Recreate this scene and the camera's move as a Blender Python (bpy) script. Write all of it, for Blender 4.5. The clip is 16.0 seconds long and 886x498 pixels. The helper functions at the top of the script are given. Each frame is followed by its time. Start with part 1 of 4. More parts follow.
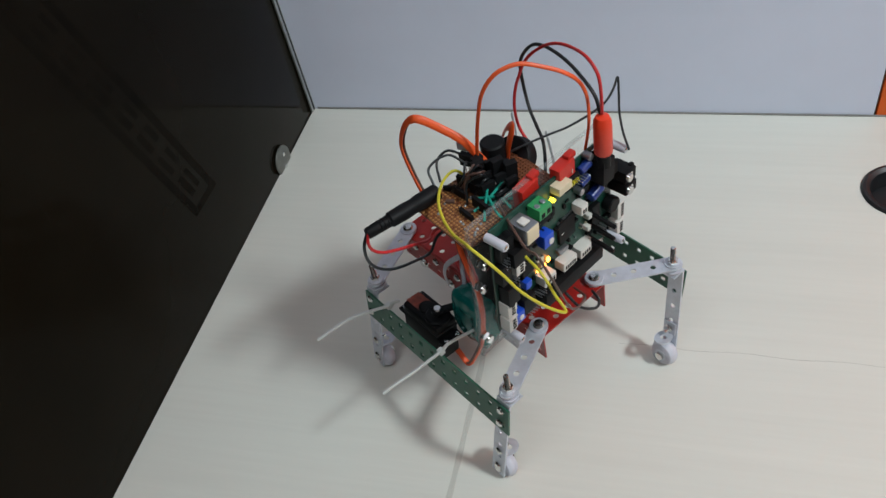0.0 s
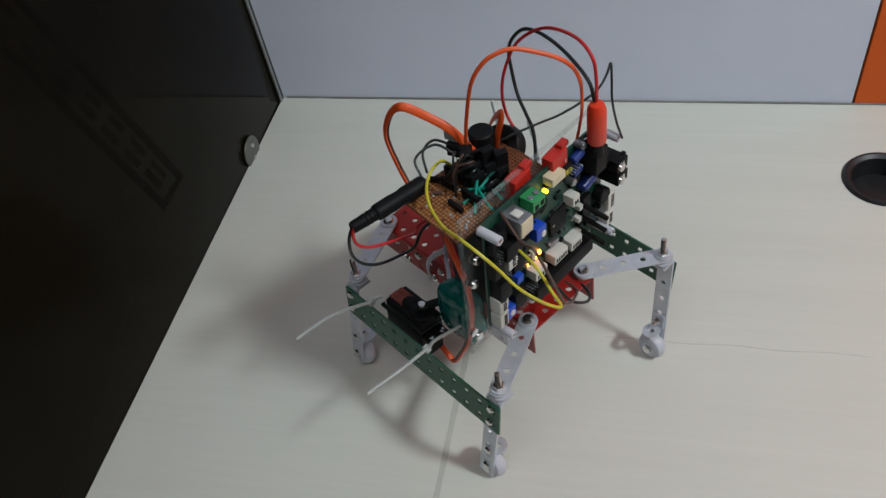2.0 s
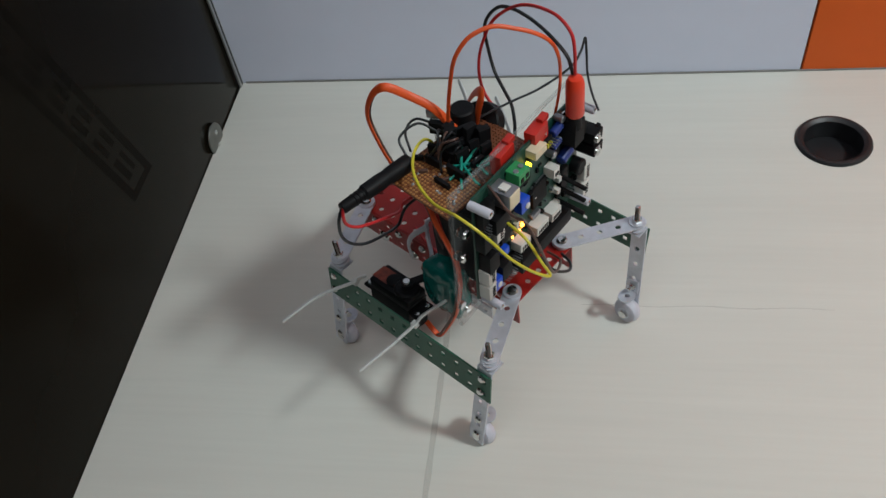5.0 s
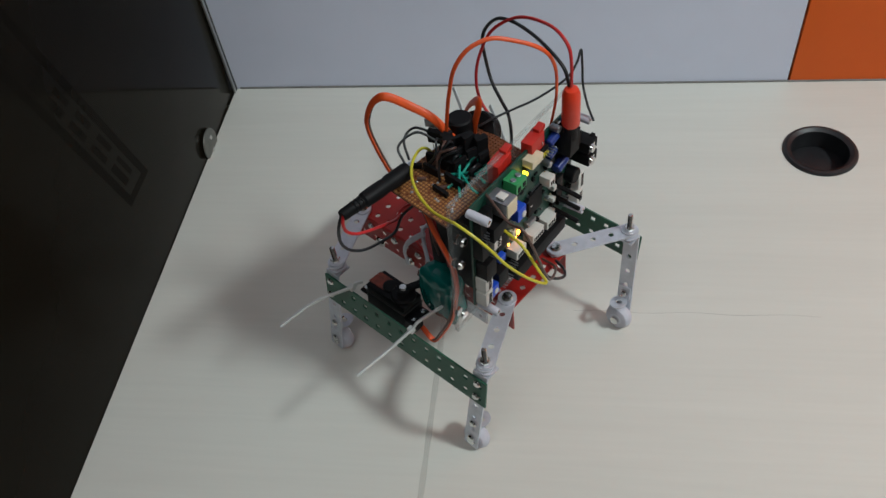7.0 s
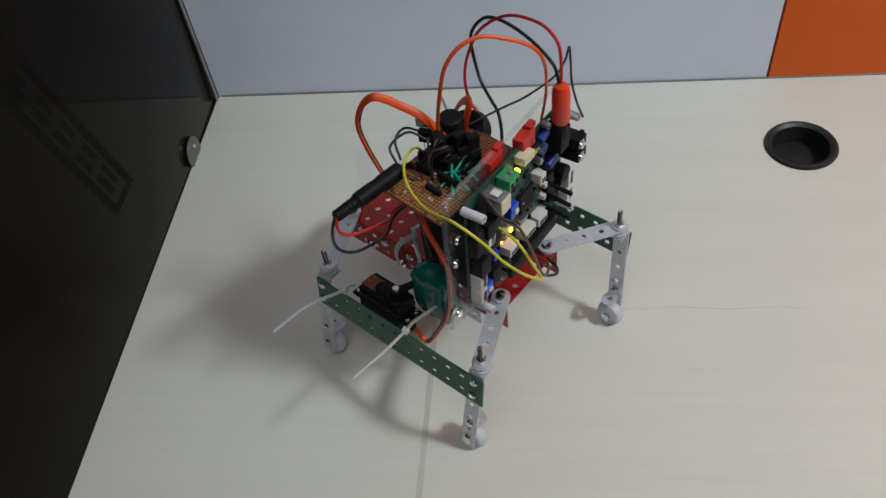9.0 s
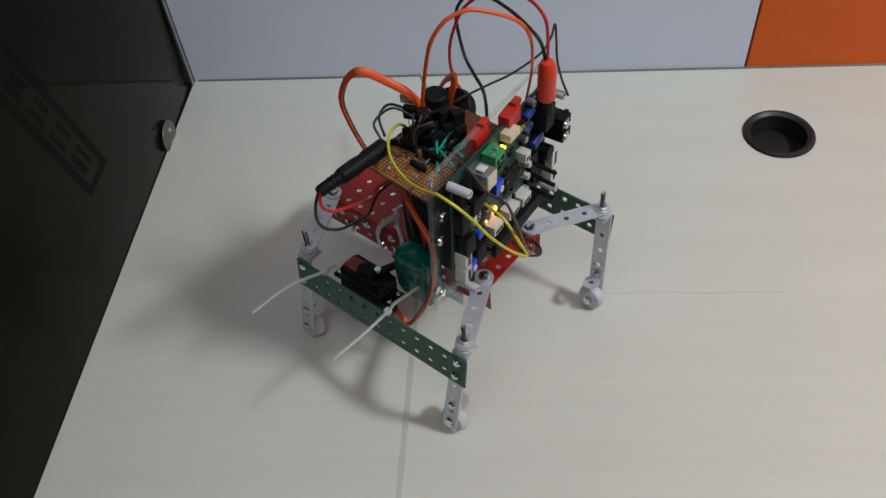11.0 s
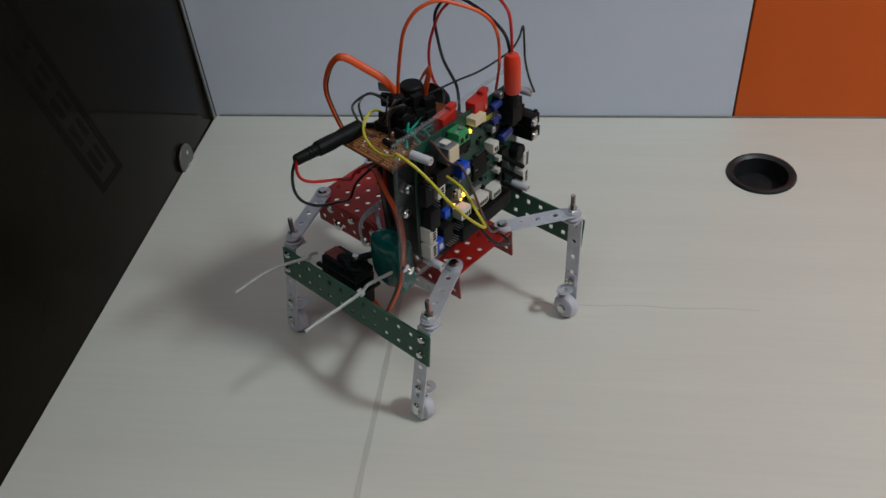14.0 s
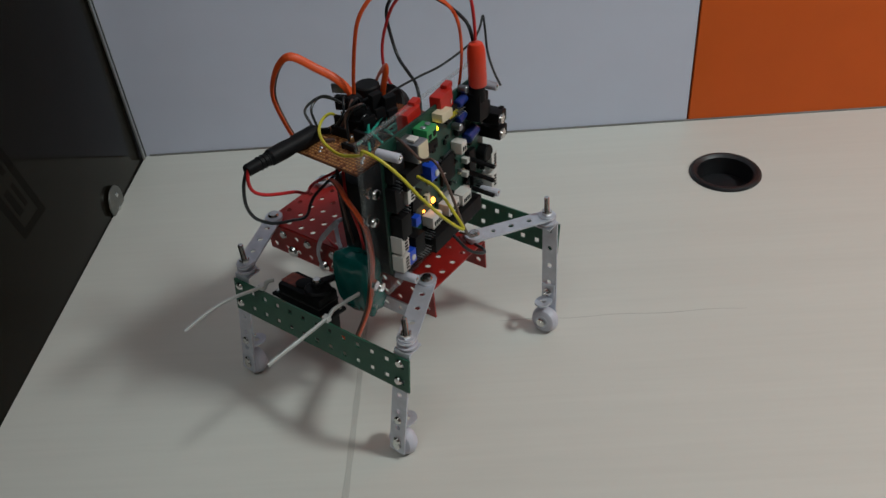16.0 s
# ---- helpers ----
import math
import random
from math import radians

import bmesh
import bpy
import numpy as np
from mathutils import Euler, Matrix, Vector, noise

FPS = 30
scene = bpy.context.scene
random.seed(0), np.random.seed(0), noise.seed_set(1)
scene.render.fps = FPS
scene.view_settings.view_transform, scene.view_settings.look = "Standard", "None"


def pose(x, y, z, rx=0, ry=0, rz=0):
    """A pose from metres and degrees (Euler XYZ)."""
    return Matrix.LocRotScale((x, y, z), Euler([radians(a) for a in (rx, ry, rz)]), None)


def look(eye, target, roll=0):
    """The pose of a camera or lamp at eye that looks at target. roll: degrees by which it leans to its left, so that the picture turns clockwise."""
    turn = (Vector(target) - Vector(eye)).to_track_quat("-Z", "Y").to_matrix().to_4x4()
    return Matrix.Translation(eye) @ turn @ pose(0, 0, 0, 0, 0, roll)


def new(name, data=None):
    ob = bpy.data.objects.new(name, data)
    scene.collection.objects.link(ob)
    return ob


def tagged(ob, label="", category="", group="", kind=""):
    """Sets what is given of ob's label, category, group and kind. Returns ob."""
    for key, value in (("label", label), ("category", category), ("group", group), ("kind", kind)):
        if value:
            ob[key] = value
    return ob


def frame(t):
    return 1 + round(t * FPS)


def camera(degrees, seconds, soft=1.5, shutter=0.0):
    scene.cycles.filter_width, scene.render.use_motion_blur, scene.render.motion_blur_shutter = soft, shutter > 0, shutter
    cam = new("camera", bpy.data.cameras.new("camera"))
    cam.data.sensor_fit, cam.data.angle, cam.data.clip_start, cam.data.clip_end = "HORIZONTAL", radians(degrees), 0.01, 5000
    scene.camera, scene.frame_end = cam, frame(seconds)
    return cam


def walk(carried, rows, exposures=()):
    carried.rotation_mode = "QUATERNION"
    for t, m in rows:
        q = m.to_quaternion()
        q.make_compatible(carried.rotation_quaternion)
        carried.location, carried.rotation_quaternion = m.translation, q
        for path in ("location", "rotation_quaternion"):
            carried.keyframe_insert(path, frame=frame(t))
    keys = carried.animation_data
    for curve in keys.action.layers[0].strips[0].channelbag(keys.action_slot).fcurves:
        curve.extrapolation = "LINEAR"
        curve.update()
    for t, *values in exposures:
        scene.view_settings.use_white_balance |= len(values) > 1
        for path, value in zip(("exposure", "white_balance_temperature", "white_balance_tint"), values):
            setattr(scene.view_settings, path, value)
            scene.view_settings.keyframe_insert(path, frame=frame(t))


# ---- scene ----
cam = camera(55.97, 16.0, soft=1.5)
ROWS = [
    (0.0, 0.4379, -0.7300, 0.5885, 42.88, 9.56, 13.40),
    (0.5, 0.4364, -0.7277, 0.5833, 42.16, 8.73, 11.84),
    (1.0, 0.4297, -0.7324, 0.5784, 43.06, 8.16, 11.38),
    (1.5, 0.4179, -0.7265, 0.5811, 43.20, 7.77, 11.19),
    (2.0, 0.4138, -0.7183, 0.5763, 41.90, 7.87, 11.04),
    (2.5, 0.3677, -0.7008, 0.5940, 39.95, 5.98, 8.82),
    (3.0, 0.3778, -0.7036, 0.5940, 39.38, 5.97, 7.68),
    (3.5, 0.3860, -0.7124, 0.5906, 39.43, 6.53, 7.33),
    (4.0, 0.3907, -0.7217, 0.5865, 39.79, 6.69, 6.87),
    (6.5, 0.3836, -0.7362, 0.5902, 40.04, 6.16, 6.09),
    (7.0, 0.3818, -0.7376, 0.5958, 40.22, 5.76, 5.99),
    (7.5, 0.3761, -0.7448, 0.5953, 40.97, 5.32, 5.77),
    (8.0, 0.3791, -0.7466, 0.5941, 41.23, 5.82, 5.37),
    (10.5, 0.3564, -0.7389, 0.5878, 39.60, 4.12, 2.37),
    (11.0, 0.3619, -0.7529, 0.5790, 40.69, 3.84, 2.81),
    (11.5, 0.3737, -0.7662, 0.5932, 41.34, 3.84, 4.14),
    (12.0, 0.3904, -0.7837, 0.5910, 41.45, 3.82, 5.51),
    (12.5, 0.4053, -0.8093, 0.5862, 43.04, 3.78, 6.60),
    (13.0, 0.4168, -0.8240, 0.5752, 45.72, 3.79, 7.91),
    (13.5, 0.4290, -0.8363, 0.5505, 48.03, 3.73, 7.91),
    (14.0, 0.4165, -0.8393, 0.5352, 48.67, 3.94, 6.59),
    (14.5, 0.4126, -0.8348, 0.5155, 50.79, 5.23, 5.72),
    (15.0, 0.4115, -0.8220, 0.4997, 51.85, 6.03, 5.32),
    (15.5, 0.3695, -0.8084, 0.5092, 51.35, 3.85, 3.25),
    (16.0, 0.3843, -0.8181, 0.4797, 51.85, 4.49, 0.28),
]
EXPOSURE = [(0.0, -0.42, 6430, 10), (0.5, -0.56, 6430, 10), (1.0, -0.69, 6450, 10), (1.5, -0.71, 6460, 10), (2.0, -0.73, 6470, 10), (3.5, -0.70, 6500, 10), (7.0, -0.70, 6530, 10), (11.0, -0.72, 6530, 10), (12.5, -0.79, 6540, 10), (13.0, -0.94, 6545, 10), (13.5, -1.02, 6550, 10), (14.5, -1.05, 6570, 10), (16.0, -1.06, 6640, 10)]
walk(cam, [(t, pose(x, y, z, rx, ry, rz)) for t, x, y, z, rx, ry, rz in ROWS], EXPOSURE)

# ---- light ----
world = bpy.data.worlds.new("world")
scene.world = world
world.use_nodes = True
world.node_tree.nodes["Background"].inputs["Color"].default_value = (0.8, 0.88, 1.0, 1)
world.node_tree.nodes["Background"].inputs["Strength"].default_value = 0.05


def area_lamp(name, eye, target, sx, sy, watts, colour):
    data = bpy.data.lights.new(name, "AREA")
    data.shape, data.size, data.size_y, data.energy, data.color = "RECTANGLE", sx, sy, watts, colour
    ob = new(name, data)
    ob.matrix_world = look(eye, target)
    return ob


KEY = (1.82, -0.72, 1.80)
FILL = (0.20, -1.25, 1.84)
area_lamp("key_lamp", KEY, (KEY[0], KEY[1], 0), 0.26, 0.30, 66, (0.875, 0.985, 1.0))
area_lamp("fill_lamp", FILL, (FILL[0], FILL[1], 0), 1.2, 0.6, 9.5, (0.88, 0.98, 1.05))


# ---- materials ----
def mat(name, colour, rough=0.5, metal=0.0, var=0.10, scale=60.0, bump=0.0, stretch=(1, 1, 1), spec=0.5, alpha=1.0, glow=0.0):
    m = bpy.data.materials.new(name)
    m.use_nodes = True
    nt = m.node_tree
    n, l = nt.nodes, nt.links
    bs = n["Principled BSDF"]
    bs.inputs["Roughness"].default_value = rough
    bs.inputs["Metallic"].default_value = metal
    bs.inputs["Specular IOR Level"].default_value = spec
    bs.inputs["Alpha"].default_value = alpha
    tc = n.new("ShaderNodeTexCoord")
    mp = n.new("ShaderNodeMapping")
    mp.inputs["Scale"].default_value = stretch
    l.new(tc.outputs["Object"], mp.inputs["Vector"])
    fine = n.new("ShaderNodeTexNoise")
    fine.inputs["Scale"].default_value = scale
    fine.inputs["Detail"].default_value = 5
    coarse = n.new("ShaderNodeTexNoise")
    coarse.inputs["Scale"].default_value = scale * 0.13
    coarse.inputs["Detail"].default_value = 3
    for t in (fine, coarse):
        l.new(mp.outputs["Vector"], t.inputs["Vector"])
    add = n.new("ShaderNodeMath")
    add.operation = "ADD"
    l.new(fine.outputs["Fac"], add.inputs[0])
    l.new(coarse.outputs["Fac"], add.inputs[1])
    ramp = n.new("ShaderNodeMapRange")
    ramp.inputs["From Min"].default_value = 0.7
    ramp.inputs["From Max"].default_value = 1.3
    ramp.inputs["To Min"].default_value = 1 - var
    ramp.inputs["To Max"].default_value = 1 + var
    l.new(add.outputs[0], ramp.inputs["Value"])
    mul = n.new("ShaderNodeVectorMath")
    mul.operation = "SCALE"
    mul.inputs[0].default_value = colour
    l.new(ramp.outputs["Result"], mul.inputs["Scale"])
    l.new(mul.outputs["Vector"], bs.inputs["Base Color"])
    rr = n.new("ShaderNodeMapRange")
    rr.inputs["To Min"].default_value = max(0.02, rough * 0.8)
    rr.inputs["To Max"].default_value = min(1.0, rough * 1.2)
    l.new(coarse.outputs["Fac"], rr.inputs["Value"])
    l.new(rr.outputs["Result"], bs.inputs["Roughness"])
    if bump:
        bp = n.new("ShaderNodeBump")
        bp.inputs["Strength"].default_value = 0.4
        bp.inputs["Distance"].default_value = bump
        l.new(fine.outputs["Fac"], bp.inputs["Height"])
        l.new(bp.outputs["Normal"], bs.inputs["Normal"])
    if glow:
        bs.inputs["Emission Color"].default_value = (*colour, 1)
        bs.inputs["Emission Strength"].default_value = glow
    return m


TABLE = mat("white_laminate", (0.613, 0.603, 0.553), 0.42, var=0.028, scale=40, bump=0.0003, stretch=(0.22, 5, 1), spec=0.35)
WALL = mat("lavender_laminate", (0.625, 0.65, 0.765), 0.55, var=0.02, scale=25, bump=0.0001, spec=0.3)
ORANGE_WALL = mat("orange_laminate", (0.80, 0.130, 0.014), 0.45, var=0.03, scale=25, bump=0.0001, spec=0.3)
GLASS_DARK = mat("dark_tinted_glass", (0.0072, 0.0054, 0.0031), 0.09, var=0.25, scale=9, spec=0.036)
ROOM = mat("room_paint", (0.30, 0.295, 0.285), 0.8, var=0.03, scale=8)
FLOOR = mat("floor_tile", (0.22, 0.215, 0.21), 0.4, var=0.06, scale=6)
ALU = mat("aluminium_trim", (0.55, 0.55, 0.53), 0.35, 0.9, scale=150)
RUBBER = mat("black_gasket", (0.02, 0.02, 0.02), 0.6)
CLIP = mat("dull_nickel", (0.17, 0.17, 0.155), 0.45, 0.6, var=0.15, scale=200)
SHADOW_GAP = mat("shadow_gap_grey", (0.22, 0.21, 0.20), 0.6, var=0.3, scale=30)
DECAL = mat("faded_decal", (0.0055, 0.0042, 0.0025), 0.11, var=0.40, scale=40, spec=0.031)
STEEL = mat("zinc_steel", (0.60, 0.62, 0.68), 0.42, 0.55, var=0.12, scale=160, bump=0.00005)
CHROME = mat("chrome", (0.72, 0.72, 0.70), 0.2, 1.0, var=0.1, scale=300)
GREEN = mat("green_enamel", (0.016, 0.095, 0.055), 0.42, var=0.12, scale=120)
RED = mat("red_enamel", (0.31, 0.013, 0.009), 0.4, var=0.12, scale=120)
NYLON = mat("white_nylon", (0.50, 0.50, 0.56), 0.42, var=0.06, scale=150)
BLACK = mat("black_plastic", (0.0055, 0.0055, 0.0062), 0.55, var=0.3, scale=200, spec=0.17, bump=0.0001)
GROM = mat("black_grommet", (0.011, 0.011, 0.013), 0.48, var=0.2, scale=120, bump=0.0001)
PCB = mat("pcb_green", (0.004, 0.040, 0.026), 0.4, var=0.4, scale=260)
PERF = mat("phenolic_brown", (0.150, 0.046, 0.014), 0.5, var=0.32, scale=160)
COPPER = mat("tinned_copper", (0.42, 0.21, 0.075), 0.4, 0.3, scale=300)
ORANGE = mat("orange_pvc", (0.68, 0.084, 0.015), 0.45, var=0.10, scale=150)
RED_PVC = mat("red_pvc", (0.52, 0.018, 0.02), 0.4, var=0.08, scale=150)
RED_PLUG = mat("red_plug", (0.72, 0.045, 0.014), 0.4, var=0.06, scale=120)
RED_CONN = mat("red_connector", (0.46, 0.020, 0.012), 0.4, var=0.12, scale=120)
BLACK_PVC = mat("black_pvc", (0.012, 0.014, 0.016), 0.4, var=0.1, scale=150)
YELLOW = mat("yellow_pvc", (0.56, 0.50, 0.035), 0.4, var=0.1, scale=150)
BROWN = mat("brown_pvc", (0.085, 0.045, 0.035), 0.4, var=0.1, scale=150)
TEAL = mat("teal_wrap", (0.003, 0.105, 0.092), 0.2, var=0.25, scale=90, bump=0.0006)
TEAL_WIRE = mat("teal_wire", (0.01, 0.28, 0.21), 0.4)
BLUE = mat("blue_plastic", (0.012, 0.07, 0.52), 0.35, var=0.08, scale=150)
NAVY = mat("navy_sleeve", (0.012, 0.03, 0.17), 0.3, var=0.15, scale=150)
WHITE = mat("white_plastic", (0.60, 0.59, 0.55), 0.45, var=0.05, scale=150)
CREAM = mat("cream_plastic", (0.62, 0.54, 0.38), 0.45, var=0.05, scale=150)
TERM = mat("terminal_green", (0.03, 0.27, 0.09), 0.4, var=0.06, scale=150)
SILVER = mat("silver_can", (0.32, 0.33, 0.35), 0.34, 0.85, scale=200)
LED_AMBER = mat("amber_led", (1.0, 0.30, 0.035), 0.3, glow=16.0)
LED_YELLOW = mat("yellow_led", (1.0, 0.78, 0.03), 0.3, glow=5.0)
ZIP = mat("clear_nylon_tie", (0.58, 0.59, 0.57), 0.4, var=0.05, scale=150)
LABEL = mat("servo_label", (0.22, 0.032, 0.012), 0.5, var=0.6, scale=220)
SCORE = mat("score_grey", (0.47, 0.46, 0.42), 0.6, var=0.2, scale=60)
TAPE = mat("clear_tape", (0.40, 0.40, 0.37), 0.3, var=0.16, scale=40, alpha=0.095)
GLOW = mat("lamp_diffuser", (1.0, 0.97, 0.92), 0.5, var=0.0, glow=2.0)


ACRYLIC = mat("clear_acrylic", (0.75, 0.78, 0.78), 0.08, var=0.05, scale=60, alpha=0.035, spec=0.4)
ACRYLIC_EDGE = mat("acrylic_edge", (0.36, 0.38, 0.37), 0.2, var=0.1, scale=60, alpha=0.14)

# ---- mesh helpers ----
I4 = Matrix.Identity(4)


def link(name, bm, material, parent=None, label="", smooth=35):
    me = bpy.data.meshes.new(name)
    bmesh.ops.recalc_face_normals(bm, faces=bm.faces[:])
    bm.to_mesh(me)
    bm.free()
    me.materials.append(material)
    if smooth:
        me.polygons.foreach_set("use_smooth", [True] * len(me.polygons))
        me.set_sharp_from_angle(angle=radians(smooth))
    ob = new(name, me)
    if parent is not None:
        ob.parent = parent
    if label:
        tagged(ob, label)
    return ob


def part(name, bm, material, parent, label=""):
    return link(name, bm, material, parent, label)


def box(sx, sy, sz, m=I4, bevel=0.0004, bm=None):
    bm = bm or bmesh.new()
    t = bmesh.new()
    bmesh.ops.create_cube(t, size=1, matrix=Matrix.Diagonal((sx, sy, sz, 1)))
    if bevel:
        bmesh.ops.bevel(t, geom=t.edges[:], offset=bevel, segments=2, affect="EDGES", profile=0.6)
    return merge(bm, t, m)


def merge(bm, t, m=I4):
    t.transform(m)
    me = bpy.data.meshes.new("tmp")
    t.to_mesh(me)
    t.free()
    bm.from_mesh(me)
    bpy.data.meshes.remove(me)
    return bm


def lathe(profile, m=I4, seg=24, bm=None):
    """A solid of revolution about z from rows of (radius, height)."""
    bm = bm or bmesh.new()
    t = bmesh.new()
    rings = []
    for r, z in profile:
        if r < 1e-6:
            rings.append([t.verts.new((0, 0, z))])
        else:
            rings.append([t.verts.new((r * math.cos(2 * math.pi * i / seg), r * math.sin(2 * math.pi * i / seg), z)) for i in range(seg)])
    for a, b in zip(rings, rings[1:]):
        for i in range(seg):
            j = (i + 1) % seg
            if len(a) == 1 and len(b) > 1:
                t.faces.new((a[0], b[i], b[j]))
            elif len(b) == 1 and len(a) > 1:
                t.faces.new((a[i], b[0], a[j]))
            elif len(a) > 1:
                t.faces.new((a[i], b[i], b[j], a[j]))
    return merge(bm, t, m)


def rod(r, h, m=I4, bm=None, seg=20, c=0.0005):
    return lathe([(0, 0), (r - c, 0), (r, c), (r, h - c), (r - c, h), (0, h)], m, seg, bm)


def nut(r, h, m=I4, bm=None):
    return lathe([(0, 0), (r * 0.9, 0), (r, h * 0.15), (r, h * 0.85), (r * 0.9, h), (0, h)], m, 6, bm)


def spline(pts, n=10):
    p = [Vector(q) for q in pts]
    p = [2 * p[0] - p[1]] + p + [2 * p[-1] - p[-2]]
    out = []
    for i in range(1, len(p) - 2):
        a, b, c, d = p[i - 1], p[i], p[i + 1], p[i + 2]
        for k in range(n):
            t = k / n
            out.append(0.5 * ((2 * b) + (c - a) * t + (2 * a - 5 * b + 4 * c - d) * t * t + (3 * b - a - 3 * c + d) * t ** 3))
    out.append(p[-2])
    return out


def sweep(pts, rx, ry=None, side=(0, 1, 0), n=10, seg=10, bm=None):
    """A cable along a spline; with ry it is flat, its width rx lying towards side."""
    bm = bm or bmesh.new()
    ry = ry or rx
    path = spline(pts, n)
    rings = []
    ref = Vector(side)
    for i, q in enumerate(path):
        tan = (path[min(i + 1, len(path) - 1)] - path[max(i - 1, 0)]).normalized()
        wid = (ref - tan * ref.dot(tan))
        if wid.length < 1e-3:
            wid = tan.orthogonal()
        wid.normalize()
        ref = wid.copy()
        hgt = tan.cross(wid)
        rings.append([bm.verts.new(q + wid * rx * math.cos(2 * math.pi * k / seg) + hgt * ry * math.sin(2 * math.pi * k / seg)) for k in range(seg)])
    for a, b in zip(rings, rings[1:]):
        for k in range(seg):
            bm.faces.new((a[k], a[(k + 1) % seg], b[(k + 1) % seg], b[k]))
    bm.faces.new(rings[0])
    bm.faces.new(rings[-1])
    return bm


PITCH = 0.0127


def perforated(nx, ny, thick=0.0012, r=0.0022, m=I4, round_ends=False, wx=PITCH, wy=PITCH, bm=None, square=False):
    """A sheet of nx by ny cells, each with its own punched hole, centred, lying in the xy plane."""
    bm = bm or bmesh.new()
    t = bmesh.new()
    cache, plan = {}, {}

    def vert(x, y, z):
        k = (round(x, 6), round(y, 6), round(z, 6))
        if k not in cache:
            cache[k] = t.verts.new((x, y, z))
            plan[cache[k]] = k[:2]
        return cache[k]

    for i in range(nx):
        for j in range(ny):
            cx, cy = (i - (nx - 1) / 2) * wx, (j - (ny - 1) / 2) * wy
            outer, inner = [], []
            for k in range(16):
                a = 2 * math.pi * k / 16
                c, s = math.cos(a), math.sin(a)
                f = 1 / max(abs(c), abs(s))
                ox, oy = c * f * wx / 2, s * f * wy / 2
                if round_ends and ((i == 0 and c < -1e-6) or (i == nx - 1 and c > 1e-6)) and ny == 1:
                    ox, oy = c * wx / 2, s * wy / 2
                outer.append((cx + ox, cy + oy))
                g = 0.86 * f if square else 1
                inner.append((cx + c * r * g, cy + s * r * g))
            for k in range(16):
                k2 = (k + 1) % 16
                for z in (thick / 2, -thick / 2):
                    t.faces.new((vert(*outer[k], z), vert(*outer[k2], z), vert(*inner[k2], z), vert(*inner[k], z)))
                t.faces.new((vert(*inner[k], thick / 2), vert(*inner[k2], thick / 2), vert(*inner[k2], -thick / 2), vert(*inner[k], -thick / 2)))
    for e in [e for e in t.edges if len(e.link_faces) == 1 and e.verts[0].co.z > 0 and e.verts[1].co.z > 0]:
        a, b = e.verts
        la = cache[(*plan[a], round(-thick / 2, 6))]
        lb = cache[(*plan[b], round(-thick / 2, 6))]
        t.faces.new((a, b, lb, la))
    return merge(bm, t, m)


def T3(x, y, z):
    return Matrix.Translation((x, y, z))


def RX(a):
    return Matrix.Rotation(radians(a), 4, "X")


def RY(a):
    return Matrix.Rotation(radians(a), 4, "Y")


def RZ(a):
    return Matrix.Rotation(radians(a), 4, "Z")


def structure(name, bm, material, label, category):
    return tagged(link(name, bm, material, None, "", 30), label, category, "", "structure")


# ---- setting ----
FLOOR_Z = -0.74
structure("floor", box(4.6, 4.2, 0.05, T3(0.9, -1.9, FLOOR_Z - 0.025), 0), FLOOR, "grey tiled floor of the room", "floor")
structure("ceiling", box(4.6, 4.2, 0.05, T3(0.9, -1.9, 1.925), 0), ROOM, "plain white painted ceiling", "ceiling")
structure("wall_west", box(0.05, 4.2, 2.64, T3(-1.375, -1.9, 0.58), 0), ROOM, "plain painted room wall", "wall")
structure("wall_east", box(0.05, 4.2, 2.64, T3(3.175, -1.9, 0.58), 0), ROOM, "plain painted room wall", "wall")
structure("wall_south", box(4.5, 0.05, 2.64, T3(0.9, -3.975, 0.58), 0), ROOM, "plain painted room wall", "wall")
SPLIT = 0.6151
structure("wall_north", box(1.35 + SPLIT - 0.0012, 0.03, 2.64, T3((SPLIT - 0.0012 - 1.35) / 2, 0.015, 0.58), 0.0006), WALL,
          "pale lavender grey laminate wall panel behind the desk", "wall")
structure("wall_north_orange", box(3.15 - SPLIT - 0.0012, 0.03, 2.64, T3((3.15 + SPLIT + 0.0012) / 2, 0.0145, 0.58), 0.0006), ORANGE_WALL,
          "bright orange laminate wall panel behind the desk", "wall")
structure("trim", box(0.004, 0.02, 2.6, T3(SPLIT, 0.016, 0.58), 0), RUBBER, "dark joint between the grey and orange panels", "trim")

# thin grey strip put in for the shadow line where desk meets wall
structure("trim_shadow_gap", box(1.74, 0.0016, 0.0018, T3(0.875, -0.0010, 0.0009), 0.0004), SHADOW_GAP, "thin grey strip standing in for the shadow gap along the desk's back edge", "trim")

